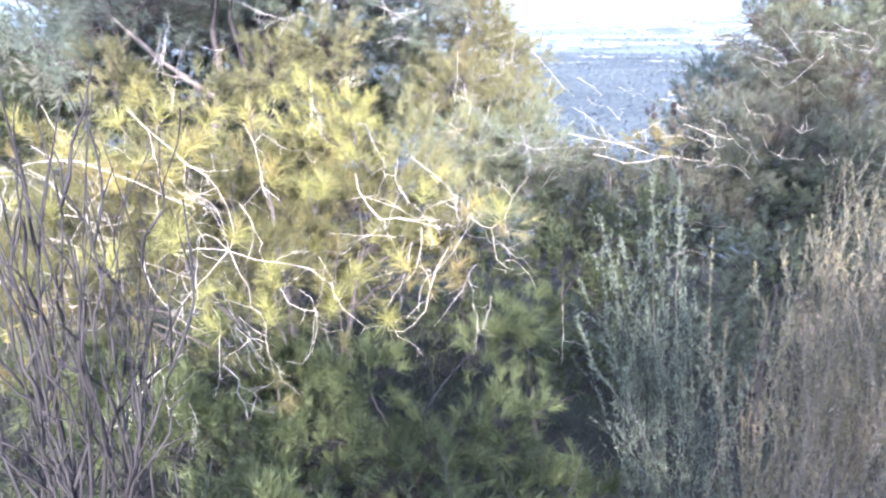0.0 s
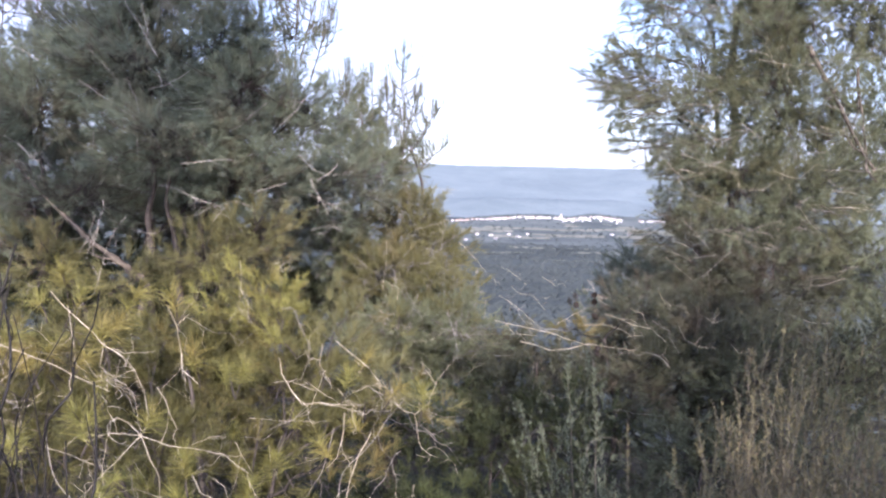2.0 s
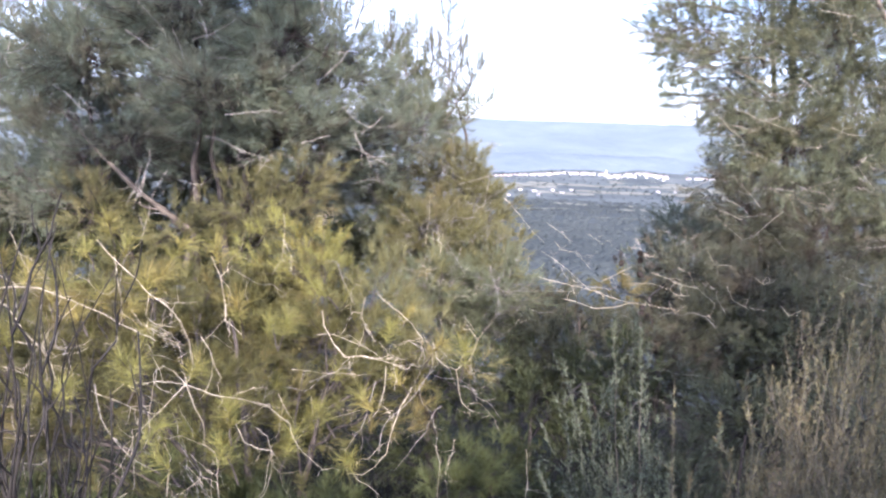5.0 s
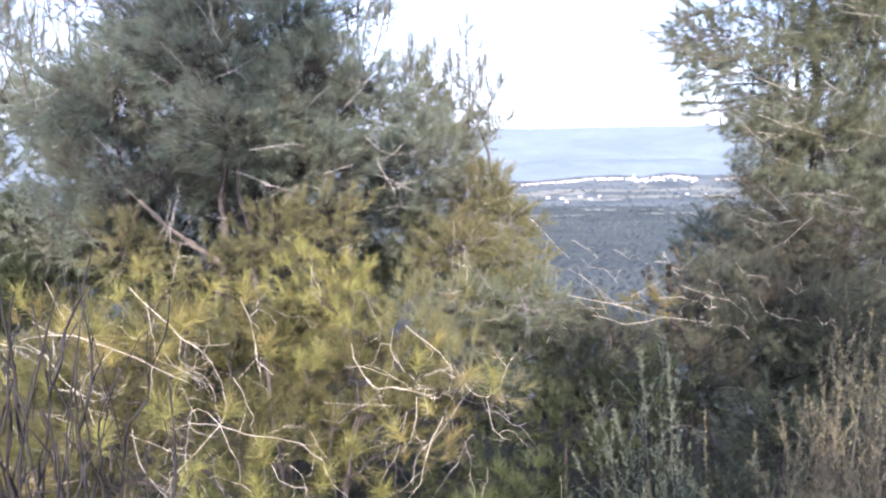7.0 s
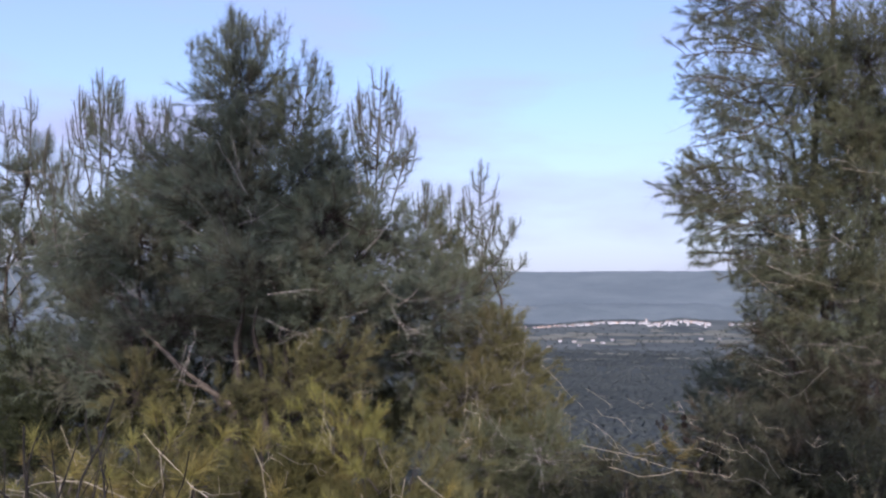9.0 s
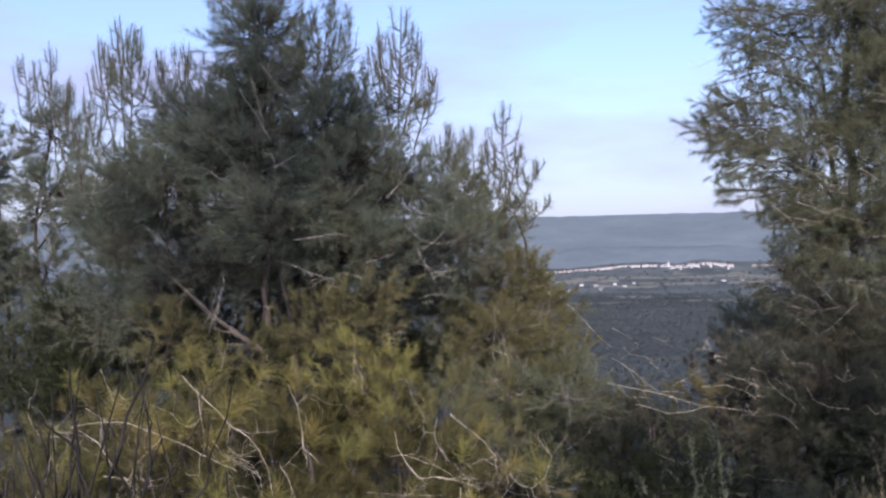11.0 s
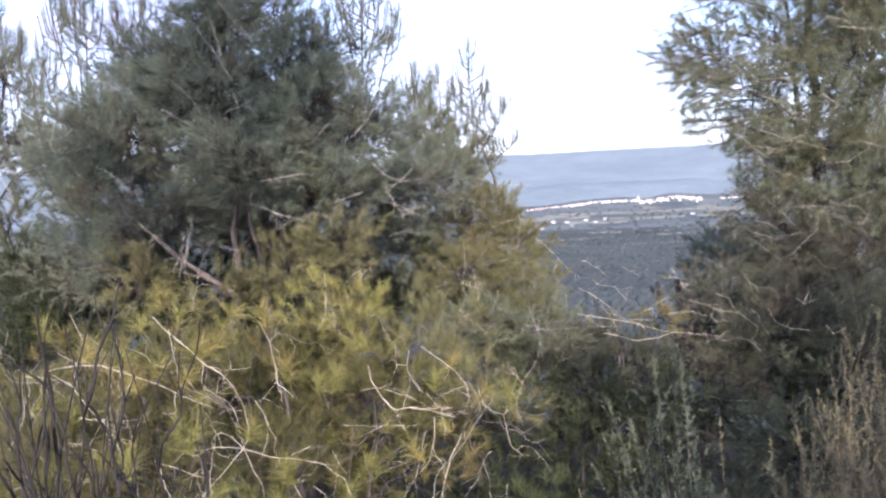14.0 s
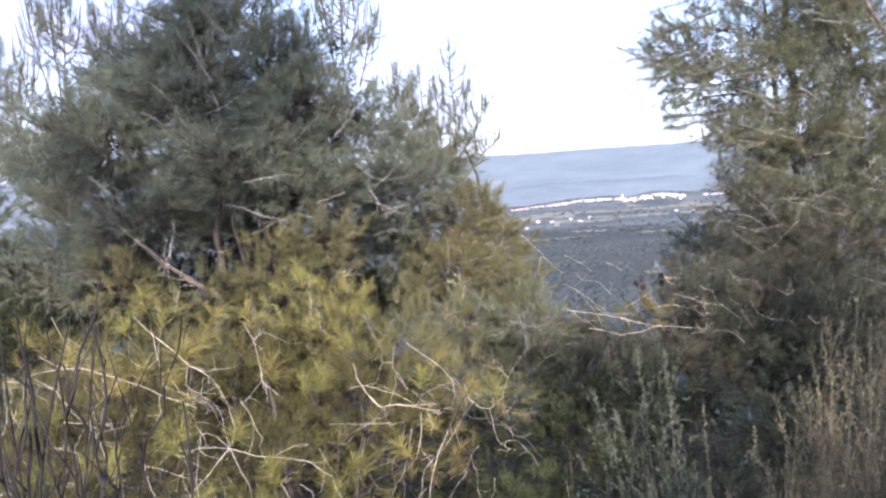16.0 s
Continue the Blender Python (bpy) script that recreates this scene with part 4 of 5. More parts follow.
branch(right_pine, 0.0034, TWIG, 2, 0.22, (2.021, 7.079, 2.778), (2.218, 6.996, 2.724), (2.451, 6.992, 2.730))
branch(right_pine, 0.0037, TWIG, 2, 0.22, (2.626, 6.912, 1.676), (2.759, 6.883, 1.668), (2.979, 6.952, 1.626))
branch(right_pine, 0.0028, TWIG, 2, 0.22, (2.362, 6.880, 1.580), (2.565, 6.932, 1.532))
branch(right_pine, 0.0034, TWIG, 2, 0.22, (2.528, 7.012, 2.223), (2.755, 7.097, 2.191), (2.893, 7.113, 2.093))
branch(right_pine, 0.0026, TWIG, 2, 0.22, (2.579, 6.979, 1.844), (2.752, 7.019, 1.856), (2.867, 6.958, 1.906))
branch(right_pine, 0.0028, TWIG, 2, 0.22, (1.948, 7.119, 2.863), (2.077, 7.078, 2.827), (2.135, 6.996, 2.740))
branch(right_pine, 0.0028, TWIG, 2, 0.22, (1.766, 6.996, 1.297), (1.825, 6.911, 1.270), (1.910, 6.884, 1.266))
branch(right_pine, 0.0028, TWIG, 2, 0.22, (1.411, 7.080, 2.386), (1.564, 7.030, 2.381), (1.681, 7.083, 2.362))
branch(right_pine, 0.0031, TWIG, 2, 0.22, (2.591, 6.883, 1.534), (2.782, 6.913, 1.543), (2.989, 6.998, 1.527))
branch(right_pine, 0.0026, TWIG, 2, 0.22, (2.354, 6.847, 1.534), (2.461, 6.930, 1.419), (2.574, 6.969, 1.314))
branch(right_pine, 0.0031, TWIG, 2, 0.22, (2.408, 7.110, 2.841), (2.505, 7.169, 2.759), (2.541, 7.127, 2.692))
branch(right_pine, 0.0028, TWIG, 2, 0.22, (2.006, 6.964, 1.219), (2.139, 6.945, 1.212), (2.205, 6.860, 1.197))

for k in range(34):
    z = 1.75 + 3.2 * k / 33
    edge = 0.78 + 0.30 * abs(math.sin(z * 2.3)) + (0.40 if z < 2.1 else 0.0) + 0.06 * rng.normal()
    end = np.array((edge, 7.9 + rng.normal(0, 0.25), z))
    spray(right_pine, end + (rng.uniform(0.5, 0.75), rng.normal(0, 0.1), rng.normal(-0.05, 0.15)), end, MID_NEEDLE, WAND_STEM)
for k in range(26):
    end = np.array((rng.uniform(1.1, 2.6), 7.2 + rng.normal(0, 0.12), rng.uniform(1.2, 4.4)))
    spray(right_pine, end + (rng.uniform(0.2, 0.5), 0.4, rng.normal(0.0, 0.15)), end, MID_NEEDLE, WAND_STEM)

for ex, ez in ((0.74, 2.72), (0.72, 2.60), (0.80, 2.46), (0.86, 2.36), (0.84, 2.85), (0.98, 2.10), (1.04, 2.02), (1.00, 2.22), (1.26, 1.90), (1.30, 1.78), (0.82, 2.56)):
    end = np.array((ex, 7.9 + rng.normal(0, 0.1), ez))
    spray(right_pine, end + (rng.uniform(0.45, 0.65), 0.05, rng.normal(0.05, 0.08)), end, MID_NEEDLE, WAND_STEM, 9)

# a rounded pine lower down, behind the gap
pine("rounded dark pine standing lower on the slope", (1.8, 11.2), [(1.75, 11.0, 0.4)],
     [(1.77, 11.0, 0.50, 0.66, 0.6, 0.50), (1.34, 10.5, 0.10, 0.50, 0.5, 0.45), (2.3, 11.0, 0.5, 0.7, 0.6, 0.6), (1.8, 10.8, -0.6, 0.9, 0.6, 0.5)],
     BARK, DARK_NEEDLE, 0.05, **dict(THICK, density=420, width=0.007, needles=26))
# two unseen pines added behind the viewpoint to shade part of the slope
pine("unseen pine with a high crown, added to shade the slope", (-1.3, -2.0), [(-1.2, -1.8, 5.6)],
     [(-1.1, -1.7, 5.5, 0.9, 0.8, 0.8), (-1.7, -1.8, 5.0, 0.7, 0.7, 0.5), (-1.5, -1.8, 6.3, 0.8, 0.7, 0.6), (-2.2, -1.8, 5.8, 0.6, 0.6, 0.6), (-2.3, -1.8, 4.6, 0.8, 0.6, 0.4), (-1.6, -1.8, 4.5, 0.6, 0.5, 0.3), (-3.0, -1.8, 4.9, 0.7, 0.5, 0.6)],
     BARK, DARK_NEEDLE, 0.09, **dict(THICK, density=150, width=0.009, needles=24, size=0.10))
pine("unseen broad pine, added to shade the slope", (2.0, -1.9), [(2.0, -1.8, 3.6), (2.6, -1.8, 3.4)],
     [(1.6, -1.8, 2.3, 0.9, 0.7, 0.6), (2.2, -1.8, 3.1, 1.0, 0.8, 0.7), (2.9, -1.8, 2.4, 0.9, 0.7, 0.7), (2.8, -1.8, 4.0, 0.9, 0.8, 0.6), (1.4, -1.7, 1.6, 0.7, 0.6, 0.45), (0.95, -1.8, 2.1, 0.45, 0.5, 0.6), (0.50, -1.75, 2.45, 0.30, 0.30, 0.30), (0.95, -1.80, 3.45, 0.50, 0.35, 0.35)],
     BARK, DARK_NEEDLE, 0.08, **dict(THICK, density=220, width=0.009, needles=24, size=0.10))

# low half-dead pine in the gap, with cones
gap_lobes = [
    (0.99, 6.20, 0.69, 0.40, 0.40, 0.27), (0.24, 6.00, 0.20, 0.51, 0.40, 0.21, dict(bare=0.6)), (0.73, 5.80, 0.18, 0.54, 0.40, 0.25, dict(bare=0.5)),
    (1.07, 5.80, 0.35, 0.33, 0.40, 0.33), (-0.08, 5.60, 0.11, 0.40, 0.40, 0.28), (0.42, 5.70, 0.60, 0.10, 0.12, 0.08, dict(needle=INNER_NEEDLE)),
    (-0.05, 6.20, 0.36, 0.27, 0.30, 0.22, dict(bare=0.5)), (1.6, 6.0, 0.5, 0.5, 0.5, 0.45)]
gap_pine, _ = pine("low straggling half-dead pine with cones in the gap", (0.7, 6.2), [(0.7, 6.0, 0.5), (0.2, 6.0, 0.3)],
                   gap_lobes, DARK_TWIG, GAP_NEEDLE, 0.035, **dict(THICK, density=480, limb=0.009))
branch(gap_pine, 0.0022, TWIG, 2, 0.1, (-0.099, 5.470, 0.864), (-0.019, 5.537, 0.814), (0.059, 5.506, 0.761), (0.115, 5.422, 0.726), (0.210, 5.408, 0.646))
branch(gap_pine, 0.0038, TWIG, 2, 0.1, (-0.120, 5.559, 0.673), (0.004, 5.552, 0.650), (0.194, 5.469, 0.634), (0.305, 5.431, 0.613), (0.422, 5.494, 0.566), (0.534, 5.566, 0.528))
branch(gap_pine, 0.0036, TWIG, 2, 0.1, (0.064, 5.514, 0.540), (0.271, 5.439, 0.502), (0.415, 5.380, 0.534), (0.527, 5.424, 0.560), (0.665, 5.506, 0.533), (0.849, 5.506, 0.508))
branch(gap_pine, 0.0022, TWIG, 2, 0.1, (0.313, 5.480, 0.682), (0.409, 5.406, 0.755), (0.503, 5.426, 0.807))
branch(gap_pine, 0.0022, TWIG, 2, 0.1, (-0.010, 5.477, 0.935), (0.021, 5.472, 0.890), (0.133, 5.552, 0.862), (0.177, 5.600, 0.817), (0.230, 5.546, 0.763))
branch(gap_pine, 0.0023, TWIG, 2, 0.1, (-0.385, 5.533, 1.215), (-0.258, 5.601, 1.085), (-0.180, 5.668, 0.981), (-0.096, 5.635, 0.914))
branch(gap_pine, 0.0020, TWIG, 2, 0.1, (-0.082, 5.580, 1.051), (0.016, 5.660, 0.985), (0.099, 5.651, 0.924))
branch(gap_pine, 0.0028, TWIG, 2, 0.1, (0.474, 5.596, 0.910), (0.561, 5.613, 0.910), (0.600, 5.538, 0.854), (0.643, 5.480, 0.829))
branch(gap_pine, 0.0026, TWIG, 2, 0.1, (0.537, 5.619, 0.978), (0.563, 5.559, 0.916))
branch(gap_pine, 0.0027, TWIG, 2, 0.1, (0.641, 5.539, 0.759), (0.741, 5.456, 0.736), (0.814, 5.452, 0.701), (0.955, 5.533, 0.668))
branch(gap_pine, 0.0023, TWIG, 2, 0.1, (0.488, 5.452, 0.684), (0.630, 5.423, 0.701), (0.768, 5.492, 0.654), (0.872, 5.558, 0.576))
branch(gap_pine, 0.0019, TWIG, 2, 0.1, (0.791, 5.380, 0.825), (0.879, 5.432, 0.782), (0.924, 5.510, 0.702), (0.998, 5.501, 0.633), (1.056, 5.417, 0.590), (1.031, 5.382, 0.532), (0.995, 5.447, 0.494))
branch(gap_pine, 0.0018, TWIG, 2, 0.1, (0.964, 5.362, 0.949), (1.037, 5.447, 0.850), (1.153, 5.463, 0.840))
branch(gap_pine, 0.0022, TWIG, 2, 0.1, (1.268, 5.329, 0.796), (1.338, 5.369, 0.748), (1.398, 5.308, 0.789))
branch(gap_pine, 0.0019, TWIG, 2, 0.1, (1.109, 5.369, 0.723), (1.147, 5.328, 0.639), (1.232, 5.246, 0.610), (1.339, 5.243, 0.600))
branch(gap_pine, 0.0019, TWIG, 2, 0.1, (1.411, 5.196, 0.644), (1.436, 5.111, 0.602), (1.502, 5.084, 0.651))
branch(gap_pine, 0.0019, TWIG, 2, 0.1, (0.198, 5.580, 0.993), (0.261, 5.530, 0.964), (0.310, 5.583, 0.924))
branch(gap_pine, 0.0018, TWIG, 2, 0.1, (-0.053, 5.383, 0.689), (0.024, 5.413, 0.608), (0.177, 5.498, 0.589))
branch(gap_pine, 0.0015, TWIG, 2, 0.1, (-0.393, 5.447, 0.229), (-0.281, 5.530, 0.295), (-0.206, 5.569, 0.411))
scatter_twigs(gap_pine, [l[:6] for l in gap_lobes], 2, 0.0014, MID_TWIG, 0.34, 0.15)
cone_cluster(gap_pine, (0.412, 5.500, 0.856), 3, 0.030)
cone_cluster(gap_pine, (0.605, 5.500, 0.818), 3, 0.030)
cone_cluster(gap_pine, (0.611, 5.500, 0.478), 3, 0.030)

# the sunlit young pine close by
YOUNG = dict(density=210, shoots=4, needles=48, shoot=0.12, size=0.082, width=0.0026, limb=0.006, lift=0.75, splay=(16, 68), first=0.4, brush=0.2, flat=True)
# GOLD lobe wears the sunlit needle colour; most others stay shade-toned.
GOLD = dict(needle=BRIGHT_NEEDLE, density=360, shoot=0.09, size=0.062, needles=40, width=0.0024, splay=(16, 66), first=0.2)
FILL = dict(density=420, width=0.0055, flat=True)
# OLIVE lobes here: greyer needle colour stands for the pine's shaded side.
near_top = [
    (-1.92, 2.80, 0.73, 0.22, 0.30, 0.18), (-1.49, 2.90, 0.88, 0.27, 0.30, 0.15), (-1.44, 2.80, 0.59, 0.36, 0.35, 0.18), (-1.80, 2.70, 0.52, 0.31, 0.30, 0.21),
    (-1.15, 2.80, 0.42, 0.28, 0.35, 0.22, dict(bare=0.55)), (-1.33, 2.70, 0.28, 0.37, 0.35, 0.17, dict(bare=0.55)), (-1.00, 3.60, 0.65, 0.39, 0.40, 0.21),
    (-1.05, 3.40, 0.46, 0.41, 0.35, 0.17, dict(bare=0.55)), (-0.50, 3.70, 0.58, 0.21, 0.30, 0.16, OLIVE), (-0.71, 3.30, 0.36, 0.33, 0.35, 0.19, dict(bare=0.55))]
near_middle = [
    (-1.43, 4.30, 0.93, 0.43, 0.40, 0.22, GOLD), (-0.89, 4.20, 0.80, 0.39, 0.40, 0.24, OLIVE), (-1.84, 3.10, 0.94, 0.24, 0.25, 0.09),
    (-2.30, 3.60, 0.68, 0.40, 0.40, 0.25), (-2.40, 3.00, 0.47, 0.35, 0.35, 0.30), (-1.90, 4.20, 0.68, 0.40, 0.40, 0.25),
    (-2.90, 3.60, 0.53, 0.50, 0.40, 0.30), (-3.30, 4.50, 0.38, 0.50, 0.40, 0.35), (-2.60, 4.60, 0.53, 0.50, 0.40, 0.25), (-1.70, 3.60, 0.28, 0.50, 0.30, 0.30)]
near_low = [
    (-2.2, 2.7, 0.3, 0.3, 0.3, 0.3), (-2.7, 3.0, 0.35, 0.4, 0.3, 0.35), (-3.2, 3.7, 0.3, 0.4, 0.3, 0.4),
    (-1.75, 4.3, 0.55, 0.60, 0.3, 0.35, FILL), (-1.0, 4.3, 0.42, 0.50, 0.3, 0.30, FILL), (-2.5, 4.2, 0.50, 0.60, 0.3, 0.35, FILL), (-1.5, 3.9, 0.15, 0.6, 0.3, 0.3, FILL), (-1.45, 4.6, 0.62, 0.55, 0.2, 0.35, FILL)]
near_lobes = near_top + near_middle + near_low
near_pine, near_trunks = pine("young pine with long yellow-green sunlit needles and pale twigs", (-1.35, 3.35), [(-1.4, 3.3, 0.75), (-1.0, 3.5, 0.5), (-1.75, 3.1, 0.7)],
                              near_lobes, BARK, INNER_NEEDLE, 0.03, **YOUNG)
scatter_twigs(near_pine, [l[:6] for l in near_lobes], 2, 0.0012, MID_TWIG, 0.36, 0.16, 0.35)
branch(near_pine, 0.0026, TWIG, 2, 0.16, (-1.567, 2.550, 1.182), (-1.520, 2.584, 1.111), (-1.454, 2.568, 1.066), (-1.360, 2.526, 1.010), (-1.292, 2.519, 0.974), (-1.272, 2.558, 0.920), (-1.251, 2.585, 0.842), (-1.225, 2.561, 0.769), (-1.227, 2.521, 0.710))
branch(near_pine, 0.0028, TWIG, 2, 0.16, (-1.246, 2.549, 0.700), (-1.286, 2.546, 0.744), (-1.306, 2.505, 0.772), (-1.319, 2.486, 0.765), (-1.351, 2.517, 0.684), (-1.383, 2.553, 0.586), (-1.374, 2.540, 0.518), (-1.376, 2.498, 0.473))
branch(near_pine, 0.0026, TWIG, 2, 0.16, (-1.247, 2.552, 0.699), (-1.282, 2.514, 0.717), (-1.329, 2.485, 0.724), (-1.407, 2.507, 0.684), (-1.462, 2.548, 0.682))
branch(near_pine, 0.0026, TWIG, 2, 0.16, (-1.233, 2.525, 0.709), (-1.261, 2.488, 0.675), (-1.326, 2.498, 0.606), (-1.390, 2.540, 0.549), (-1.444, 2.553, 0.487), (-1.431, 2.517, 0.440))
branch(near_pine, 0.0023, TWIG, 2, 0.16, (-1.218, 2.494, 0.720), (-1.191, 2.491, 0.658), (-1.175, 2.531, 0.577), (-1.182, 2.555, 0.494), (-1.132, 2.528, 0.478), (-1.100, 2.489, 0.445), (-1.104, 2.496, 0.328))
branch(near_pine, 0.0023, TWIG, 2, 0.16, (-1.224, 2.506, 0.715), (-1.150, 2.541, 0.677), (-1.020, 2.574, 0.653), (-0.952, 2.558, 0.648), (-0.897, 2.516, 0.631), (-0.859, 2.509, 0.612), (-0.862, 2.548, 0.544))
branch(near_pine, 0.0018, TWIG, 2, 0.16, (-1.237, 2.540, 0.703), (-1.271, 2.580, 0.740), (-1.293, 2.576, 0.849))
branch(near_pine, 0.0018, TWIG, 2, 0.16, (-1.207, 2.583, 0.865), (-1.178, 2.592, 0.813), (-1.122, 2.554, 0.736), (-1.121, 2.525, 0.715), (-1.113, 2.547, 0.657), (-1.115, 2.588, 0.601))
branch(near_pine, 0.0018, TWIG, 2, 0.16, (-1.587, 2.535, 0.654), (-1.472, 2.504, 0.636), (-1.378, 2.468, 0.625), (-1.322, 2.478, 0.614))
branch(near_pine, 0.0015, TWIG, 2, 0.16, (-1.149, 2.564, 0.461), (-1.167, 2.523, 0.502), (-1.216, 2.521, 0.516))
branch(near_pine, 0.0015, TWIG, 2, 0.16, (-1.500, 2.541, 1.135), (-1.467, 2.527, 0.990), (-1.488, 2.561, 0.900))
branch(near_pine, 0.0015, TWIG, 2, 0.16, (-1.366, 2.525, 1.014), (-1.391, 2.551, 0.933), (-1.386, 2.590, 0.897), (-1.298, 2.585, 0.891))
branch(near_pine, 0.0015, TWIG, 2, 0.16, (-1.314, 2.541, 0.962), (-1.350, 2.583, 0.900), (-1.363, 2.591, 0.846))
branch(near_pine, 0.0015, TWIG, 2, 0.16, (-1.461, 2.575, 0.948), (-1.432, 2.595, 0.887), (-1.362, 2.564, 0.878))
branch(near_pine, 0.0030, TWIG, 2, 0.16, (-2.065, 2.615, 0.958), (-1.914, 2.594, 0.990), (-1.783, 2.553, 0.999), (-1.706, 2.552, 0.975), (-1.657, 2.592, 0.943), (-1.563, 2.615, 0.899), (-1.461, 2.587, 0.869), (-1.356, 2.549, 0.848))
branch(near_pine, 0.0023, TWIG, 2, 0.16, (-1.996, 2.563, 0.962), (-1.888, 2.520, 0.934), (-1.828, 2.507, 0.868), (-1.791, 2.542, 0.798), (-1.773, 2.574, 0.737), (-1.739, 2.557, 0.680), (-1.678, 2.515, 0.649))
branch(near_pine, 0.0018, TWIG, 2, 0.16, (-1.628, 2.530, 0.963), (-1.716, 2.505, 0.874), (-1.773, 2.531, 0.798))
branch(near_pine, 0.0016, TWIG, 2, 0.16, (-1.953, 2.546, 1.050), (-1.890, 2.562, 1.004), (-1.819, 2.604, 0.987))
branch(near_pine, 0.0018, TWIG, 2, 0.16, (-1.911, 2.574, 1.190), (-1.908, 2.615, 1.111), (-1.883, 2.634, 1.031))
branch(near_pine, 0.0018, TWIG, 2, 0.16, (-1.868, 2.525, 0.810), (-1.789, 2.555, 0.794), (-1.717, 2.533, 0.767))
branch(near_pine, 0.0018, TWIG, 2, 0.16, (-2.137, 2.592, 0.950), (-2.013, 2.582, 0.942), (-1.903, 2.540, 0.929))
branch(near_pine, 0.0015, TWIG, 2, 0.16, (-1.920, 2.529, 0.715), (-1.839, 2.489, 0.718), (-1.762, 2.465, 0.711))
branch(near_pine, 0.0016, TWIG, 2, 0.16, (-2.025, 2.500, 0.673), (-1.943, 2.466, 0.615), (-1.878, 2.482, 0.588), (-1.838, 2.524, 0.575))
branch(near_pine, 0.0016, TWIG, 2, 0.16, (-1.809, 2.430, 0.493), (-1.762, 2.434, 0.508), (-1.734, 2.476, 0.501))
branch(near_pine, 0.0022, TWIG, 2, 0.16, (-1.172, 2.588, 1.146), (-1.157, 2.626, 1.070), (-1.156, 2.655, 0.993), (-1.139, 2.633, 0.917), (-1.064, 2.592, 0.879))
branch(near_pine, 0.0014, TWIG, 2, 0.16, (-1.133, 2.615, 0.927), (-1.203, 2.652, 0.857), (-1.236, 2.642, 0.833))
branch(near_pine, 0.0014, TWIG, 2, 0.16, (-1.166, 2.647, 1.066), (-1.138, 2.649, 1.096), (-1.104, 2.609, 1.115))
branch(near_pine, 0.0018, TWIG, 2, 0.16, (-1.075, 2.573, 0.567), (-1.031, 2.539, 0.521), (-0.968, 2.506, 0.515), (-0.927, 2.523, 0.505), (-0.941, 2.565, 0.413), (-0.962, 2.570, 0.335), (-0.991, 2.532, 0.293), (-1.042, 2.505, 0.314))
branch(near_pine, 0.0015, TWIG, 2, 0.16, (-1.000, 2.569, 0.563), (-0.945, 2.530, 0.551), (-0.932, 2.535, 0.499))
branch(near_pine, 0.0016, TWIG, 2, 0.16, (-0.912, 2.537, 0.703), (-0.886, 2.529, 0.663), (-0.865, 2.566, 0.598))
branch(near_pine, 0.0015, TWIG, 2, 0.16, (-1.206, 2.505, 0.471), (-1.160, 2.536, 0.403), (-1.139, 2.572, 0.378))
branch(near_pine, 0.0016, TWIG, 2, 0.16, (-1.306, 2.506, 0.506), (-1.300, 2.547, 0.436), (-1.309, 2.549, 0.361), (-1.297, 2.508, 0.295))
branch(near_pine, 0.0033, TWIG, 2, 0.14, (-0.964, 3.200, 0.849), (-0.963, 3.234, 0.775), (-0.915, 3.218, 0.707), (-0.855, 3.176, 0.665), (-0.780, 3.169, 0.678), (-0.717, 3.208, 0.662), (-0.613, 3.235, 0.659))
branch(near_pine, 0.0025, TWIG, 2, 0.14, (-0.795, 3.229, 0.660), (-0.685, 3.226, 0.644), (-0.597, 3.185, 0.631))
branch(near_pine, 0.0020, TWIG, 2, 0.14, (-1.000, 3.252, 0.731), (-0.926, 3.214, 0.749), (-0.784, 3.185, 0.721), (-0.712, 3.207, 0.670))
branch(near_pine, 0.0026, TWIG, 2, 0.14, (-0.730, 3.225, 0.927), (-0.663, 3.188, 0.887), (-0.582, 3.198, 0.823), (-0.542, 3.240, 0.754), (-0.544, 3.253, 0.672))
branch(near_pine, 0.0018, TWIG, 2, 0.14, (-0.534, 3.194, 0.771), (-0.569, 3.191, 0.754), (-0.620, 3.231, 0.738))
branch(near_pine, 0.0022, TWIG, 2, 0.14, (-0.782, 3.206, 0.917), (-0.803, 3.241, 0.829), (-0.790, 3.274, 0.767), (-0.742, 3.258, 0.716))
branch(near_pine, 0.0016, TWIG, 2, 0.14, (-0.796, 3.230, 0.844), (-0.848, 3.270, 0.837), (-0.872, 3.266, 0.803))
branch(near_pine, 0.0023, TWIG, 2, 0.14, (-0.680, 3.183, 0.637), (-0.685, 3.192, 0.541), (-0.702, 3.154, 0.455), (-0.735, 3.125, 0.416))
branch(near_pine, 0.0025, TWIG, 2, 0.14, (-0.563, 3.155, 0.569), (-0.605, 3.124, 0.483), (-0.627, 3.088, 0.399), (-0.649, 3.098, 0.296), (-0.711, 3.141, 0.211), (-0.758, 3.153, 0.172), (-0.808, 3.117, 0.189))
branch(near_pine, 0.0026, TWIG, 2, 0.14, (-0.490, 3.214, 0.744), (-0.467, 3.173, 0.691), (-0.425, 3.171, 0.658), (-0.388, 3.211, 0.641), (-0.339, 3.235, 0.680), (-0.307, 3.207, 0.773), (-0.243, 3.169, 0.874))
branch(near_pine, 0.0018, TWIG, 2, 0.14, (-0.304, 3.181, 0.779), (-0.361, 3.167, 0.856))
branch(near_pine, 0.0020, TWIG, 2, 0.14, (-0.384, 3.145, 0.661), (-0.373, 3.171, 0.577), (-0.363, 3.210, 0.504), (-0.323, 3.205, 0.474), (-0.284, 3.163, 0.481))
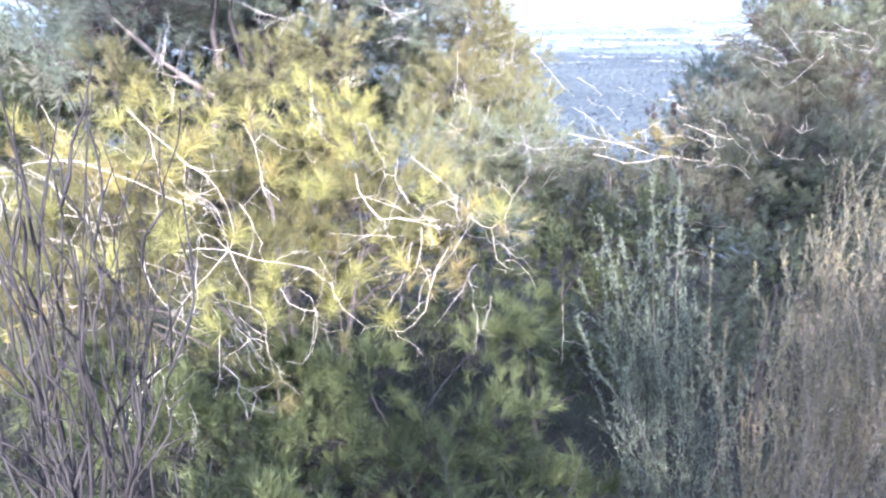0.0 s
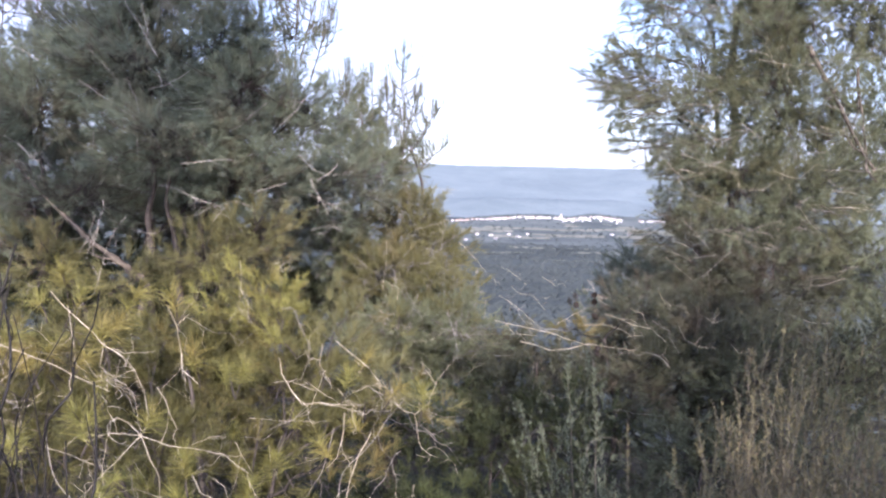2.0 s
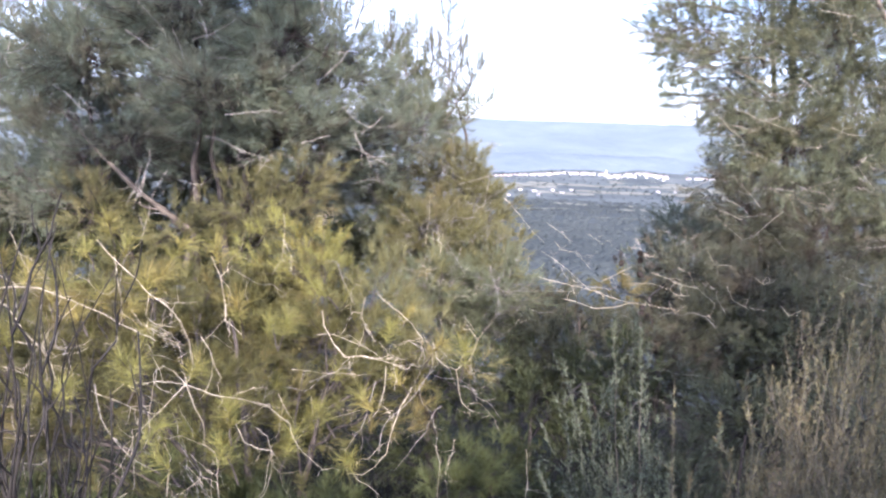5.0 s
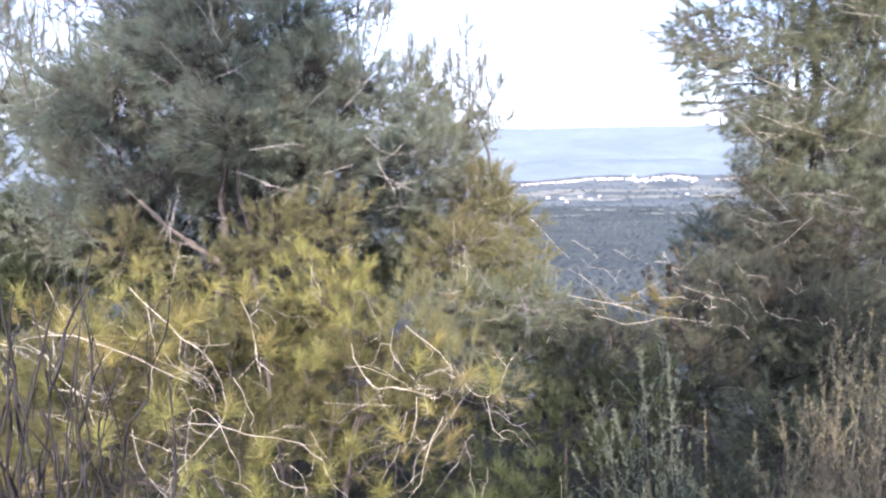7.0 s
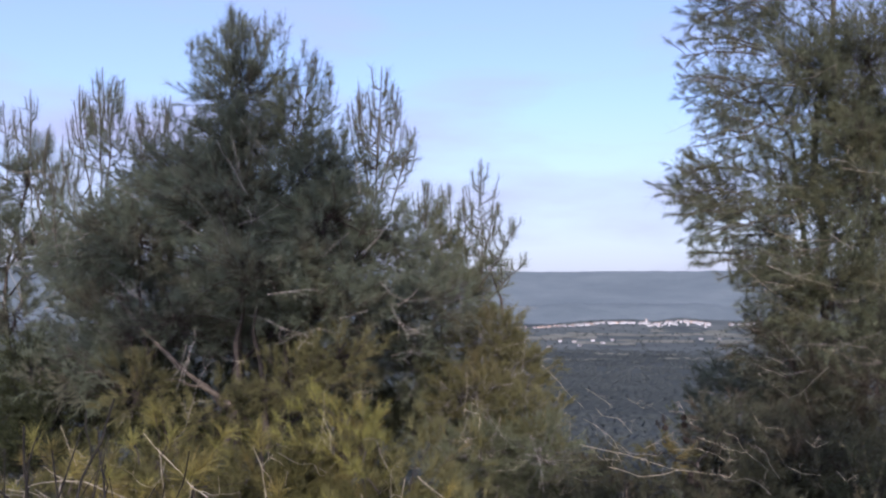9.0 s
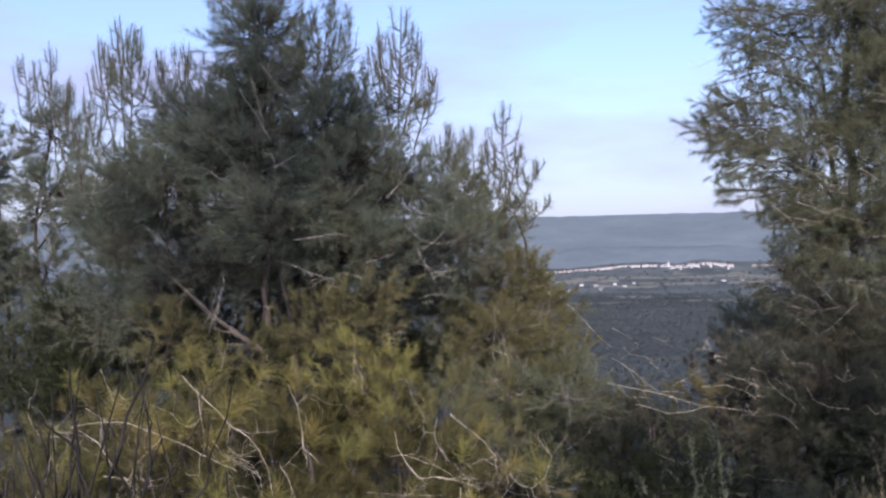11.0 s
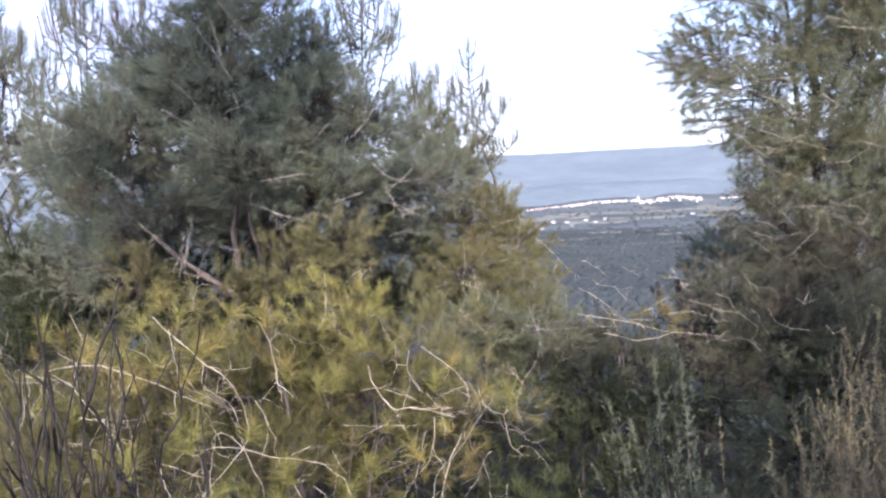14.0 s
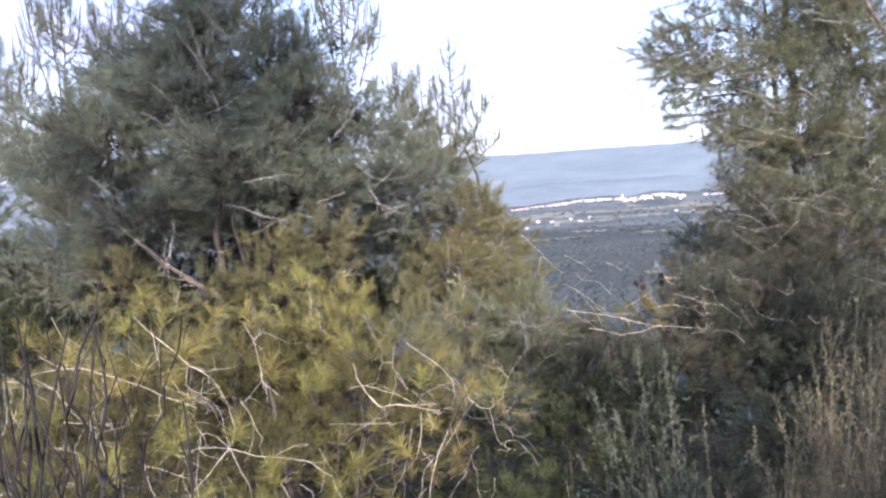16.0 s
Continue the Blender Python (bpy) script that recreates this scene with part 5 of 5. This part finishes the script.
branch(near_pine, 0.0020, TWIG, 2, 0.14, (-1.098, 3.231, 0.577), (-0.985, 3.273, 0.559), (-0.835, 3.281, 0.562))
branch(near_pine, 0.0015, TWIG, 2, 0.14, (-1.007, 3.215, 0.470), (-1.002, 3.235, 0.382), (-0.968, 3.204, 0.357))
branch(near_pine, 0.0015, TWIG, 2, 0.14, (-0.938, 3.275, 0.359), (-0.855, 3.254, 0.394), (-0.794, 3.213, 0.428))
branch(near_pine, 0.0015, TWIG, 2, 0.14, (-0.459, 3.183, 0.316), (-0.431, 3.140, 0.269), (-0.434, 3.127, 0.188))
branch(near_pine, 0.0015, TWIG, 2, 0.14, (-0.379, 3.150, 0.366), (-0.380, 3.125, 0.315), (-0.416, 3.151, 0.204))
branch(near_pine, 0.0016, TWIG, 2, 0.14, (-0.712, 3.186, 0.737), (-0.667, 3.202, 0.674), (-0.615, 3.244, 0.627))
branch(near_pine, 0.0015, TWIG, 2, 0.14, (-0.084, 3.074, 0.381), (-0.072, 3.115, 0.245), (-0.075, 3.134, 0.139))
branch(near_pine, 0.0018, TWIG, 2, 0.14, (-1.384, 3.905, 1.183), (-1.392, 3.935, 1.048), (-1.393, 3.913, 0.948), (-1.427, 3.872, 0.874))
branch(near_pine, 0.0016, TWIG, 2, 0.14, (-1.391, 3.932, 1.034), (-1.350, 3.922, 0.962), (-1.332, 3.880, 0.887))
branch(near_pine, 0.0016, TWIG, 2, 0.14, (-1.380, 4.259, 1.084), (-1.305, 4.179, 1.141), (-1.211, 4.130, 1.172))
branch(near_pine, 0.0016, TWIG, 2, 0.14, (-1.314, 4.199, 1.045), (-1.253, 4.132, 1.131), (-1.174, 4.164, 1.129))
branch(near_pine, 0.0018, TWIG, 2, 0.14, (-0.726, 4.341, 1.055), (-0.642, 4.348, 1.024), (-0.660, 4.432, 0.900))
branch(near_pine, 0.0018, TWIG, 2, 0.14, (-0.709, 4.337, 1.289), (-0.721, 4.412, 1.125), (-0.747, 4.470, 0.989))
branch(near_pine, 0.0016, TWIG, 2, 0.14, (-0.757, 4.391, 0.897), (-0.681, 4.464, 0.796), (-0.629, 4.444, 0.762), (-0.570, 4.359, 0.802))
branch(near_pine, 0.0016, TWIG, 2, 0.14, (-0.566, 4.453, 0.703), (-0.469, 4.458, 0.712), (-0.383, 4.378, 0.782))
branch(near_pine, 0.0016, TWIG, 2, 0.14, (-1.241, 2.420, 0.445), (-1.268, 2.454, 0.334), (-1.262, 2.438, 0.246))
branch(near_pine, 0.0020, TWIG, 2, 0.14, (-1.397, 2.429, 0.345), (-1.474, 2.426, 0.288), (-1.529, 2.385, 0.233), (-1.556, 2.366, 0.150), (-1.624, 2.397, 0.038))
branch(near_pine, 0.0016, TWIG, 2, 0.14, (-1.513, 2.452, 0.369), (-1.495, 2.414, 0.281), (-1.529, 2.385, 0.232))
branch(near_pine, 0.0016, TWIG, 2, 0.14, (-1.464, 2.405, 0.266), (-1.442, 2.368, 0.202), (-1.442, 2.378, 0.088))
branch(near_pine, 0.0015, TWIG, 2, 0.14, (-1.370, 2.394, 0.173), (-1.346, 2.391, 0.112), (-1.364, 2.431, 0.021))
branch(near_pine, 0.0015, TWIG, 2, 0.14, (-1.065, 2.406, 0.424), (-1.071, 2.441, 0.335), (-1.078, 2.474, 0.276))
branch(near_pine, 0.0015, TWIG, 2, 0.14, (-1.184, 2.430, 0.466), (-1.163, 2.470, 0.409), (-1.142, 2.466, 0.381))


def tuft(tree, at, wide=1.0, sunny=0.55):
    """One full star of long needles at a shoot's end."""
    g, w = Geo(), Geo()
    tip = np.array(at)
    base = tip - unit(rng.normal(0, 0.45, 3) + (0, 0.15, 0.9)) * 0.10 * wide
    tube(w, bend(base - (rng.normal(0, 0.02), -0.03, 0.04), tip, 4, 0, 0.06), 0.003, 0.002, 5)
    stem = part("shoot", w, BARK, tree, smooth=True)
    dress(g, (base[None], tip[None]), int(rng.uniform(90, 140)), 0.090 * wide, 0.0022, 0.25, (20, 108), 0.25, True)
    # sunny: chance of the lit needle colour, otherwise the shade-toned one
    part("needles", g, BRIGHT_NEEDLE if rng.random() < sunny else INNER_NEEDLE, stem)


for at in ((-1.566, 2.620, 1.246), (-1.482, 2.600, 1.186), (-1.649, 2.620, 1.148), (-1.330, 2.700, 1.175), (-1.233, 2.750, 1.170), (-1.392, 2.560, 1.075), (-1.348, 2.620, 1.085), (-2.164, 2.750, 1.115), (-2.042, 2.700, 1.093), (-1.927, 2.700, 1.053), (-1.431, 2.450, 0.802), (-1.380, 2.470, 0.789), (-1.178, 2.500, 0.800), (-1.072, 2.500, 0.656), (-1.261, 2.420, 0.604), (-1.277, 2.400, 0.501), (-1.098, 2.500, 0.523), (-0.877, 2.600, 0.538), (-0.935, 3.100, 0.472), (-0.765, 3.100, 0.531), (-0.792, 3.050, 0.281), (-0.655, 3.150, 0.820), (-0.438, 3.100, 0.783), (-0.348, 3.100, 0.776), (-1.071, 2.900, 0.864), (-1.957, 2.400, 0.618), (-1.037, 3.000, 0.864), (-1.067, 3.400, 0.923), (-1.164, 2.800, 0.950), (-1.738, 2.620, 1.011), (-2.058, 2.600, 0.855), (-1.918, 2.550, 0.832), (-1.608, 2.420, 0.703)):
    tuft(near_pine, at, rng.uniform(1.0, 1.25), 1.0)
for lobe in near_lobes[:23]:
    for _ in range(2 if lobe[2] < 0.62 and lobe[0] > -1.4 else 4):
        d = rng.uniform(-1, 1, 3)
        tuft(near_pine, np.array(lobe[:3]) + np.array(lobe[3:6]) * (d[0] * 0.9, -0.6 - 0.3 * abs(d[1]), d[2] * 0.85), rng.uniform(0.7, 1.0))
low_lobes = [
    (-0.96, 3.20, -0.12, 0.25, 0.30, 0.14), (-0.64, 3.00, -0.40, 0.26, 0.30, 0.13), (-1.09, 2.90, -0.30, 0.23, 0.30, 0.17),
    (-0.29, 3.20, -0.29, 0.21, 0.30, 0.21), (-0.28, 3.60, 0.04, 0.21, 0.30, 0.15), (-1.29, 2.70, -0.33, 0.23, 0.30, 0.14),
    (-1.8, 2.6, -0.05, 0.4, 0.3, 0.25), (-1.15, 2.3, -0.30, 0.35, 0.25, 0.2), (-0.5, 2.55, -0.50, 0.35, 0.3, 0.2), (0.05, 2.9, -0.50, 0.3, 0.3, 0.2), (-2.3, 3.0, -0.1, 0.4, 0.3, 0.3),
    (-1.6, 3.3, -0.2, 0.5, 0.3, 0.35), (-0.2, 2.6, -0.55, 0.3, 0.25, 0.15)]
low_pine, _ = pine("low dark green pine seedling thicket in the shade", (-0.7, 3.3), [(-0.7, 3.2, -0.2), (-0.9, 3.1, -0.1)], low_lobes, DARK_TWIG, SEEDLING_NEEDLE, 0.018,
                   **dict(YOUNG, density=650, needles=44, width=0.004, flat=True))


# ---- shrubs ----
def scrub(label, base, lobes, needle):
    b = ground_at(*base)
    ob = thing("evergreen_shrub", b, label, "shrub")
    g = Geo()
    stem = bend(b, np.array(lobes[0][:3]), 6, 0, 0.06)
    tube(g, stem, 0.02, 0.008, 6, 0.06)
    part("stem", g, BARK, ob, smooth=True)
    for lobe in lobes:
        bough(ob, [stem], lobe, DARK_TWIG, needle, density=420, needles=25, shoot=0.15, size=0.057, width=0.0072, limb=0.010, flat=True)


scrub("dark green evergreen shrub under the big pine", (1.4, 5.9), [(1.29, 6.00, 0.16, 0.51, 0.50, 0.39), (1.74, 5.50, 0.29, 0.47, 0.50, 0.43), (1.5, 5.7, -0.4, 0.7, 0.5, 0.45), (2.3, 5.2, 0.45, 0.5, 0.4, 0.5), (2.9, 5.4, 0.6, 0.5, 0.4, 0.6), (1.75, 6.7, -0.10, 0.70, 0.30, 0.45), (2.6, 6.7, 0.10, 0.70, 0.30, 0.50), (0.9, 6.7, -0.30, 0.50, 0.30, 0.35)], SHADE_NEEDLE)
# LOW needle here holds the warm dark shade under the pine in its colour.
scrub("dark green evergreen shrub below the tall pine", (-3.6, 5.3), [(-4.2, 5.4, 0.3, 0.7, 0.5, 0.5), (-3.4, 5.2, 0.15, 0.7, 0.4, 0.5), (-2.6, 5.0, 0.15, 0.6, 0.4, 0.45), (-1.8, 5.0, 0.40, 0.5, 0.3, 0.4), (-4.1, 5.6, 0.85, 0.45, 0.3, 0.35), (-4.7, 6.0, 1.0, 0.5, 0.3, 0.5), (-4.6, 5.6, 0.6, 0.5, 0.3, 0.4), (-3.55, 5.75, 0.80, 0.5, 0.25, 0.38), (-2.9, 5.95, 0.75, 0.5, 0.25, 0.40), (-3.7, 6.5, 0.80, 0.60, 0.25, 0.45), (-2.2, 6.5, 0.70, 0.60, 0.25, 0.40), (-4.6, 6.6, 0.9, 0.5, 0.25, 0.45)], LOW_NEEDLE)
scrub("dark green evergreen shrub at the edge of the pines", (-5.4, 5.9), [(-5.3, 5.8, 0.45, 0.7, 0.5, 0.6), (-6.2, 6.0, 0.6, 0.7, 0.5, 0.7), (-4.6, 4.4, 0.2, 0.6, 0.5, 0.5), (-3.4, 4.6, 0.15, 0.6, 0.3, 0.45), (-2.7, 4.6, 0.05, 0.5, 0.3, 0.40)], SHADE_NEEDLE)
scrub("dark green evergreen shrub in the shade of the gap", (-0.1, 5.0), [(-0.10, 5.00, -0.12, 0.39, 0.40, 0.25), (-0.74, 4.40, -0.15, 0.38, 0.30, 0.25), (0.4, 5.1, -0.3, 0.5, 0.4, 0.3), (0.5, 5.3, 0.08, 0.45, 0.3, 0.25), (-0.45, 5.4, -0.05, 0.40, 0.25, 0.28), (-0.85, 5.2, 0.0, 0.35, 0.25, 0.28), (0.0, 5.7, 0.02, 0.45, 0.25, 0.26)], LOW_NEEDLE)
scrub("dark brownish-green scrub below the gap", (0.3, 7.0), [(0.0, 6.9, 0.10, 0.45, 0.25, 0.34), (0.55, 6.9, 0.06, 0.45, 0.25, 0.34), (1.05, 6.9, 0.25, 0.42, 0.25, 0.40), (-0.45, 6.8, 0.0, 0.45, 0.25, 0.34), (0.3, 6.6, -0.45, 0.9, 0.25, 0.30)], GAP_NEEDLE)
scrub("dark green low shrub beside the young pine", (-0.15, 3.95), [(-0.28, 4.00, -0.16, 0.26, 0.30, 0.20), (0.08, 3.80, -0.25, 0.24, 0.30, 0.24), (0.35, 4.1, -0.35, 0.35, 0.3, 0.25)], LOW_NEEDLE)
scrub("dark brownish-green shrub behind the rosemary", (1.1, 4.6), [(1.12, 4.60, 0.00, 0.49, 0.40, 0.30), (0.7, 4.4, -0.35, 0.4, 0.35, 0.3), (1.7, 4.4, 0.1, 0.45, 0.4, 0.4)], SHADE_NEEDLE)


def wand_shrub(name, label, category, base, fan, count, height, leaf, wood, leaves=110, leaf_size=0.022, leaf_width=0.0055, thick=0.0017, lean=(0, 0)):
    """Many upright wands from one foot, each with tiny narrow leaves pressed along it."""
    b = ground_at(*base, 0.0)
    ob = thing(name, b, label, category)
    for _ in range(count):
        foot = b + np.array((rng.normal(0, 0.05), rng.normal(0, 0.05), -0.03))
        h = rng.uniform(*height)
        top = np.array((base[0] + lean[0] + rng.normal(0, fan), base[1] + lean[1] + rng.normal(0, fan * 0.8), b[2] + h))
        path = curve(bend(foot, top, 6, 0.0, 0.07), 2)
        w, g = Geo(), Geo()
        tube(w, path, thick, thick * 0.4, 4)
        bases, tips = [], []
        for s in np.linspace(0.4, 0.96, 9):
            p, q = on_line(path, s), on_line(path, min(1, s + 0.09))
            bases.append(p)
            tips.append(q)
            if rng.random() < 0.8:
                e = p + unit(unit(q - p) * 1.6 + rng.normal(0, 0.5, 3)) * rng.uniform(0.05, 0.2)
                tube(w, bend(p, e, 4, 0, 0.06), thick * 0.5, thick * 0.3, 3)
                bases.append(p)
                tips.append(e)
        dress(g, (np.array(bases), np.array(tips)), leaves // 6, leaf_size, leaf_width, 0.0, (20, 60), 0.0, True)
        stem = part("stem", w, wood, ob)
        part("leaves", g, leaf, stem)
    return ob


for bx, by, lx, n, hh, fan in ((0.34, 2.6, -0.16, 36, (0.95, 1.45), 0.085), (0.36, 2.6, -0.08, 4, (1.5, 1.72), 0.04), (0.42, 2.5, 0.0, 16, (0.8, 1.25), 0.10)):
    wand_shrub("rosemary_shrub", "grey-green rosemary shrub with upright leafy wands", "shrub", (bx, by), fan, n, hh, GREY_LEAF, DARK_TWIG, lean=(lx, 0), leaf_size=0.018, leaf_width=0.0046)
for bx, by, lx, n, hh in ((0.60, 2.5, 0.02, 30, (0.8, 1.42)), (0.86, 2.65, 0.02, 40, (1.1, 1.78)), (1.08, 2.75, 0.05, 44, (1.2, 1.9)), (1.0, 3.1, 0.0, 34, (1.3, 1.95))):
    wand_shrub("wand_shrub", "dry olive-brown shrub with tall thin leafy wands", "shrub", (bx, by), 0.13, n, hh, WAND_LEAF, WAND_STEM, lean=(lx, 0), leaf_size=0.018, leaf_width=0.0046)
for bx, by, n in ((1.02, 2.3, 22), (1.22, 2.4, 30), (0.75, 2.25, 14), (1.5, 2.8, 34), (1.3, 2.9, 30), (1.75, 3.2, 34)):
    wand_shrub("heath_shrub", "reddish-brown dry heath shrub with thin stems", "shrub", (bx, by), 0.14, n, (0.9, 1.5), HEATH_LEAF, WAND_STEM, leaves=80, leaf_size=0.013, leaf_width=0.0042, thick=0.0014)

def sprig(thing_ob, thick, leaf, *points):
    """A single leafy or bare stem of a shrub."""
    path = curve(np.array(points), 4)
    w, g = Geo(), Geo()
    tube(w, path, thick, thick * 0.5, 5, 0.05)
    stem = part("stem", w, WAND_STEM, thing_ob, smooth=True)
    if leaf:
        spots = [on_line(path, s) for s in np.linspace(0.0, 1.0, 30)]
        dress(g, (np.array(spots[12:-1]), np.array(spots[13:])), 9, 0.020, 0.0050, 0.0, (22, 64), 0.0, True)
        part("leaves", g, leaf, stem)


rosemary = wand_shrub("rosemary_shrub", "grey-green rosemary shrub with dry curled tips", "shrub", (0.40, 2.55), 0.10, 8, (0.7, 1.1), GREY_LEAF, DARK_TWIG, lean=(0.0, 0), leaf_size=0.018, leaf_width=0.0046)
sprig(rosemary, 0.0015, GREY_LEAF, (0.293, 2.500, 0.488), (0.276, 2.517, 0.667), (0.271, 2.518, 0.831), (0.257, 2.503, 0.943), (0.254, 2.485, 1.019))
sprig(rosemary, 0.0013, None, (0.256, 2.500, 1.012), (0.250, 2.517, 1.055), (0.234, 2.518, 1.085), (0.219, 2.503, 1.098))
sprig(rosemary, 0.0013, None, (0.237, 2.450, 0.753), (0.247, 2.467, 0.789), (0.277, 2.468, 0.808), (0.311, 2.453, 0.817), (0.352, 2.435, 0.803))
sprig(rosemary, 0.0011, None, (0.311, 2.450, 0.818), (0.337, 2.467, 0.798), (0.346, 2.468, 0.752))
sprig(rosemary, 0.0014, GREY_LEAF, (0.215, 2.300, 0.203), (0.176, 2.317, 0.285), (0.091, 2.318, 0.394), (0.035, 2.303, 0.473), (-0.005, 2.285, 0.575), (-0.034, 2.281, 0.648))
sprig(rosemary, 0.0012, GREY_LEAF, (0.170, 2.300, 0.298), (0.146, 2.317, 0.361), (0.130, 2.318, 0.420), (0.117, 2.303, 0.474))
sprig(rosemary, 0.0014, GREY_LEAF, (0.219, 2.450, 0.506), (0.196, 2.467, 0.717), (0.187, 2.468, 0.879), (0.171, 2.453, 0.988), (0.169, 2.435, 1.062))

# Unseen shrub behind the viewpoint, added to shade the low growth ahead.
scrub("unseen evergreen shrub, added to shade the low thicket", (0.1, -1.65), [(0.1, -1.65, 1.45, 0.55, 0.4, 0.5), (0.1, -1.65, 0.7, 0.6, 0.4, 0.4), (0.25, -1.65, 1.85, 0.6, 0.3, 0.33), (-0.1, -1.65, 2.05, 0.5, 0.3, 0.3)], SHADE_NEEDLE)

b = ground_at(-1.16, 1.5, 0.0)
bare = thing("bare_shrub", b, "leafless dark shrub with many thin upright stems", "shrub")
for k in range(22):
    g = Geo()
    foot = b + np.array((rng.normal(0, 0.05), rng.normal(0, 0.05), -0.03))
    top = np.array((-1.14 + 0.25 * (k / 21 - 0.5) * 2 + rng.normal(0, 0.04), 1.5 + rng.normal(0, 0.10), rng.uniform(0.85, 1.38)))
    path = curve(bend(foot, top, 7, 0.0, 0.07), 2)
    thick = rng.uniform(0.0052, 0.0105)
    tube(g, path, thick, thick * 0.14, 6, 0.07)
    for s in (0.32, 0.45, 0.58, 0.70, 0.82):
        p = on_line(path, s + rng.uniform(-0.05, 0.05))
        e = p + unit(unit(top - foot) * 1.5 + rng.normal(0, 0.42, 3)) * rng.uniform(0.14, 0.40)
        side = bend(p, e, 6, 0, 0.10)
        tube(g, curve(side, 2), thick * 0.5, thick * 0.22, 5, 0.05)
        q = on_line(side, 0.5)
        tube(g, bend(q, q + unit(e - p + rng.normal(0, 0.12, 3)) * 0.12, 4, 0, 0.08), thick * 0.28, thick * 0.16, 4)
    part("stem", g, BARE_STEM, bare, smooth=True)


# ---- undergrowth that covers the slope between the shrubs ----
u, s = Geo(), Geo()
bases, tips = [], []
while len(bases) < 2300:
    x, y = rng.uniform(-7, 5), 1.7 + 7.5 * rng.random() ** 1.3
    if abs(x) > 0.9 * y + 0.6 or (y < 2.6 and abs(x) < 0.15):
        continue
    f = ground_at(x, y, 0.02)
    e = f + np.array((rng.normal(0, 0.12), rng.normal(0, 0.12), rng.uniform(0.15, 0.55) * (1 + 0.05 * y)))
    tube(s, np.array((f, e)), 0.003, 0.0015, 3)
    bases.append(f)
    tips.append(e)
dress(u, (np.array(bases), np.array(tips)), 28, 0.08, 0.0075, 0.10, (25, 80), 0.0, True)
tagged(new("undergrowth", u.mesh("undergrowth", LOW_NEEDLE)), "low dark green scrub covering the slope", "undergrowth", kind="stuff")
tagged(new("undergrowth_stems", s.mesh("undergrowth_stems", DARK_TWIG)), "thin brown stems of the low scrub", "undergrowth", kind="stuff")
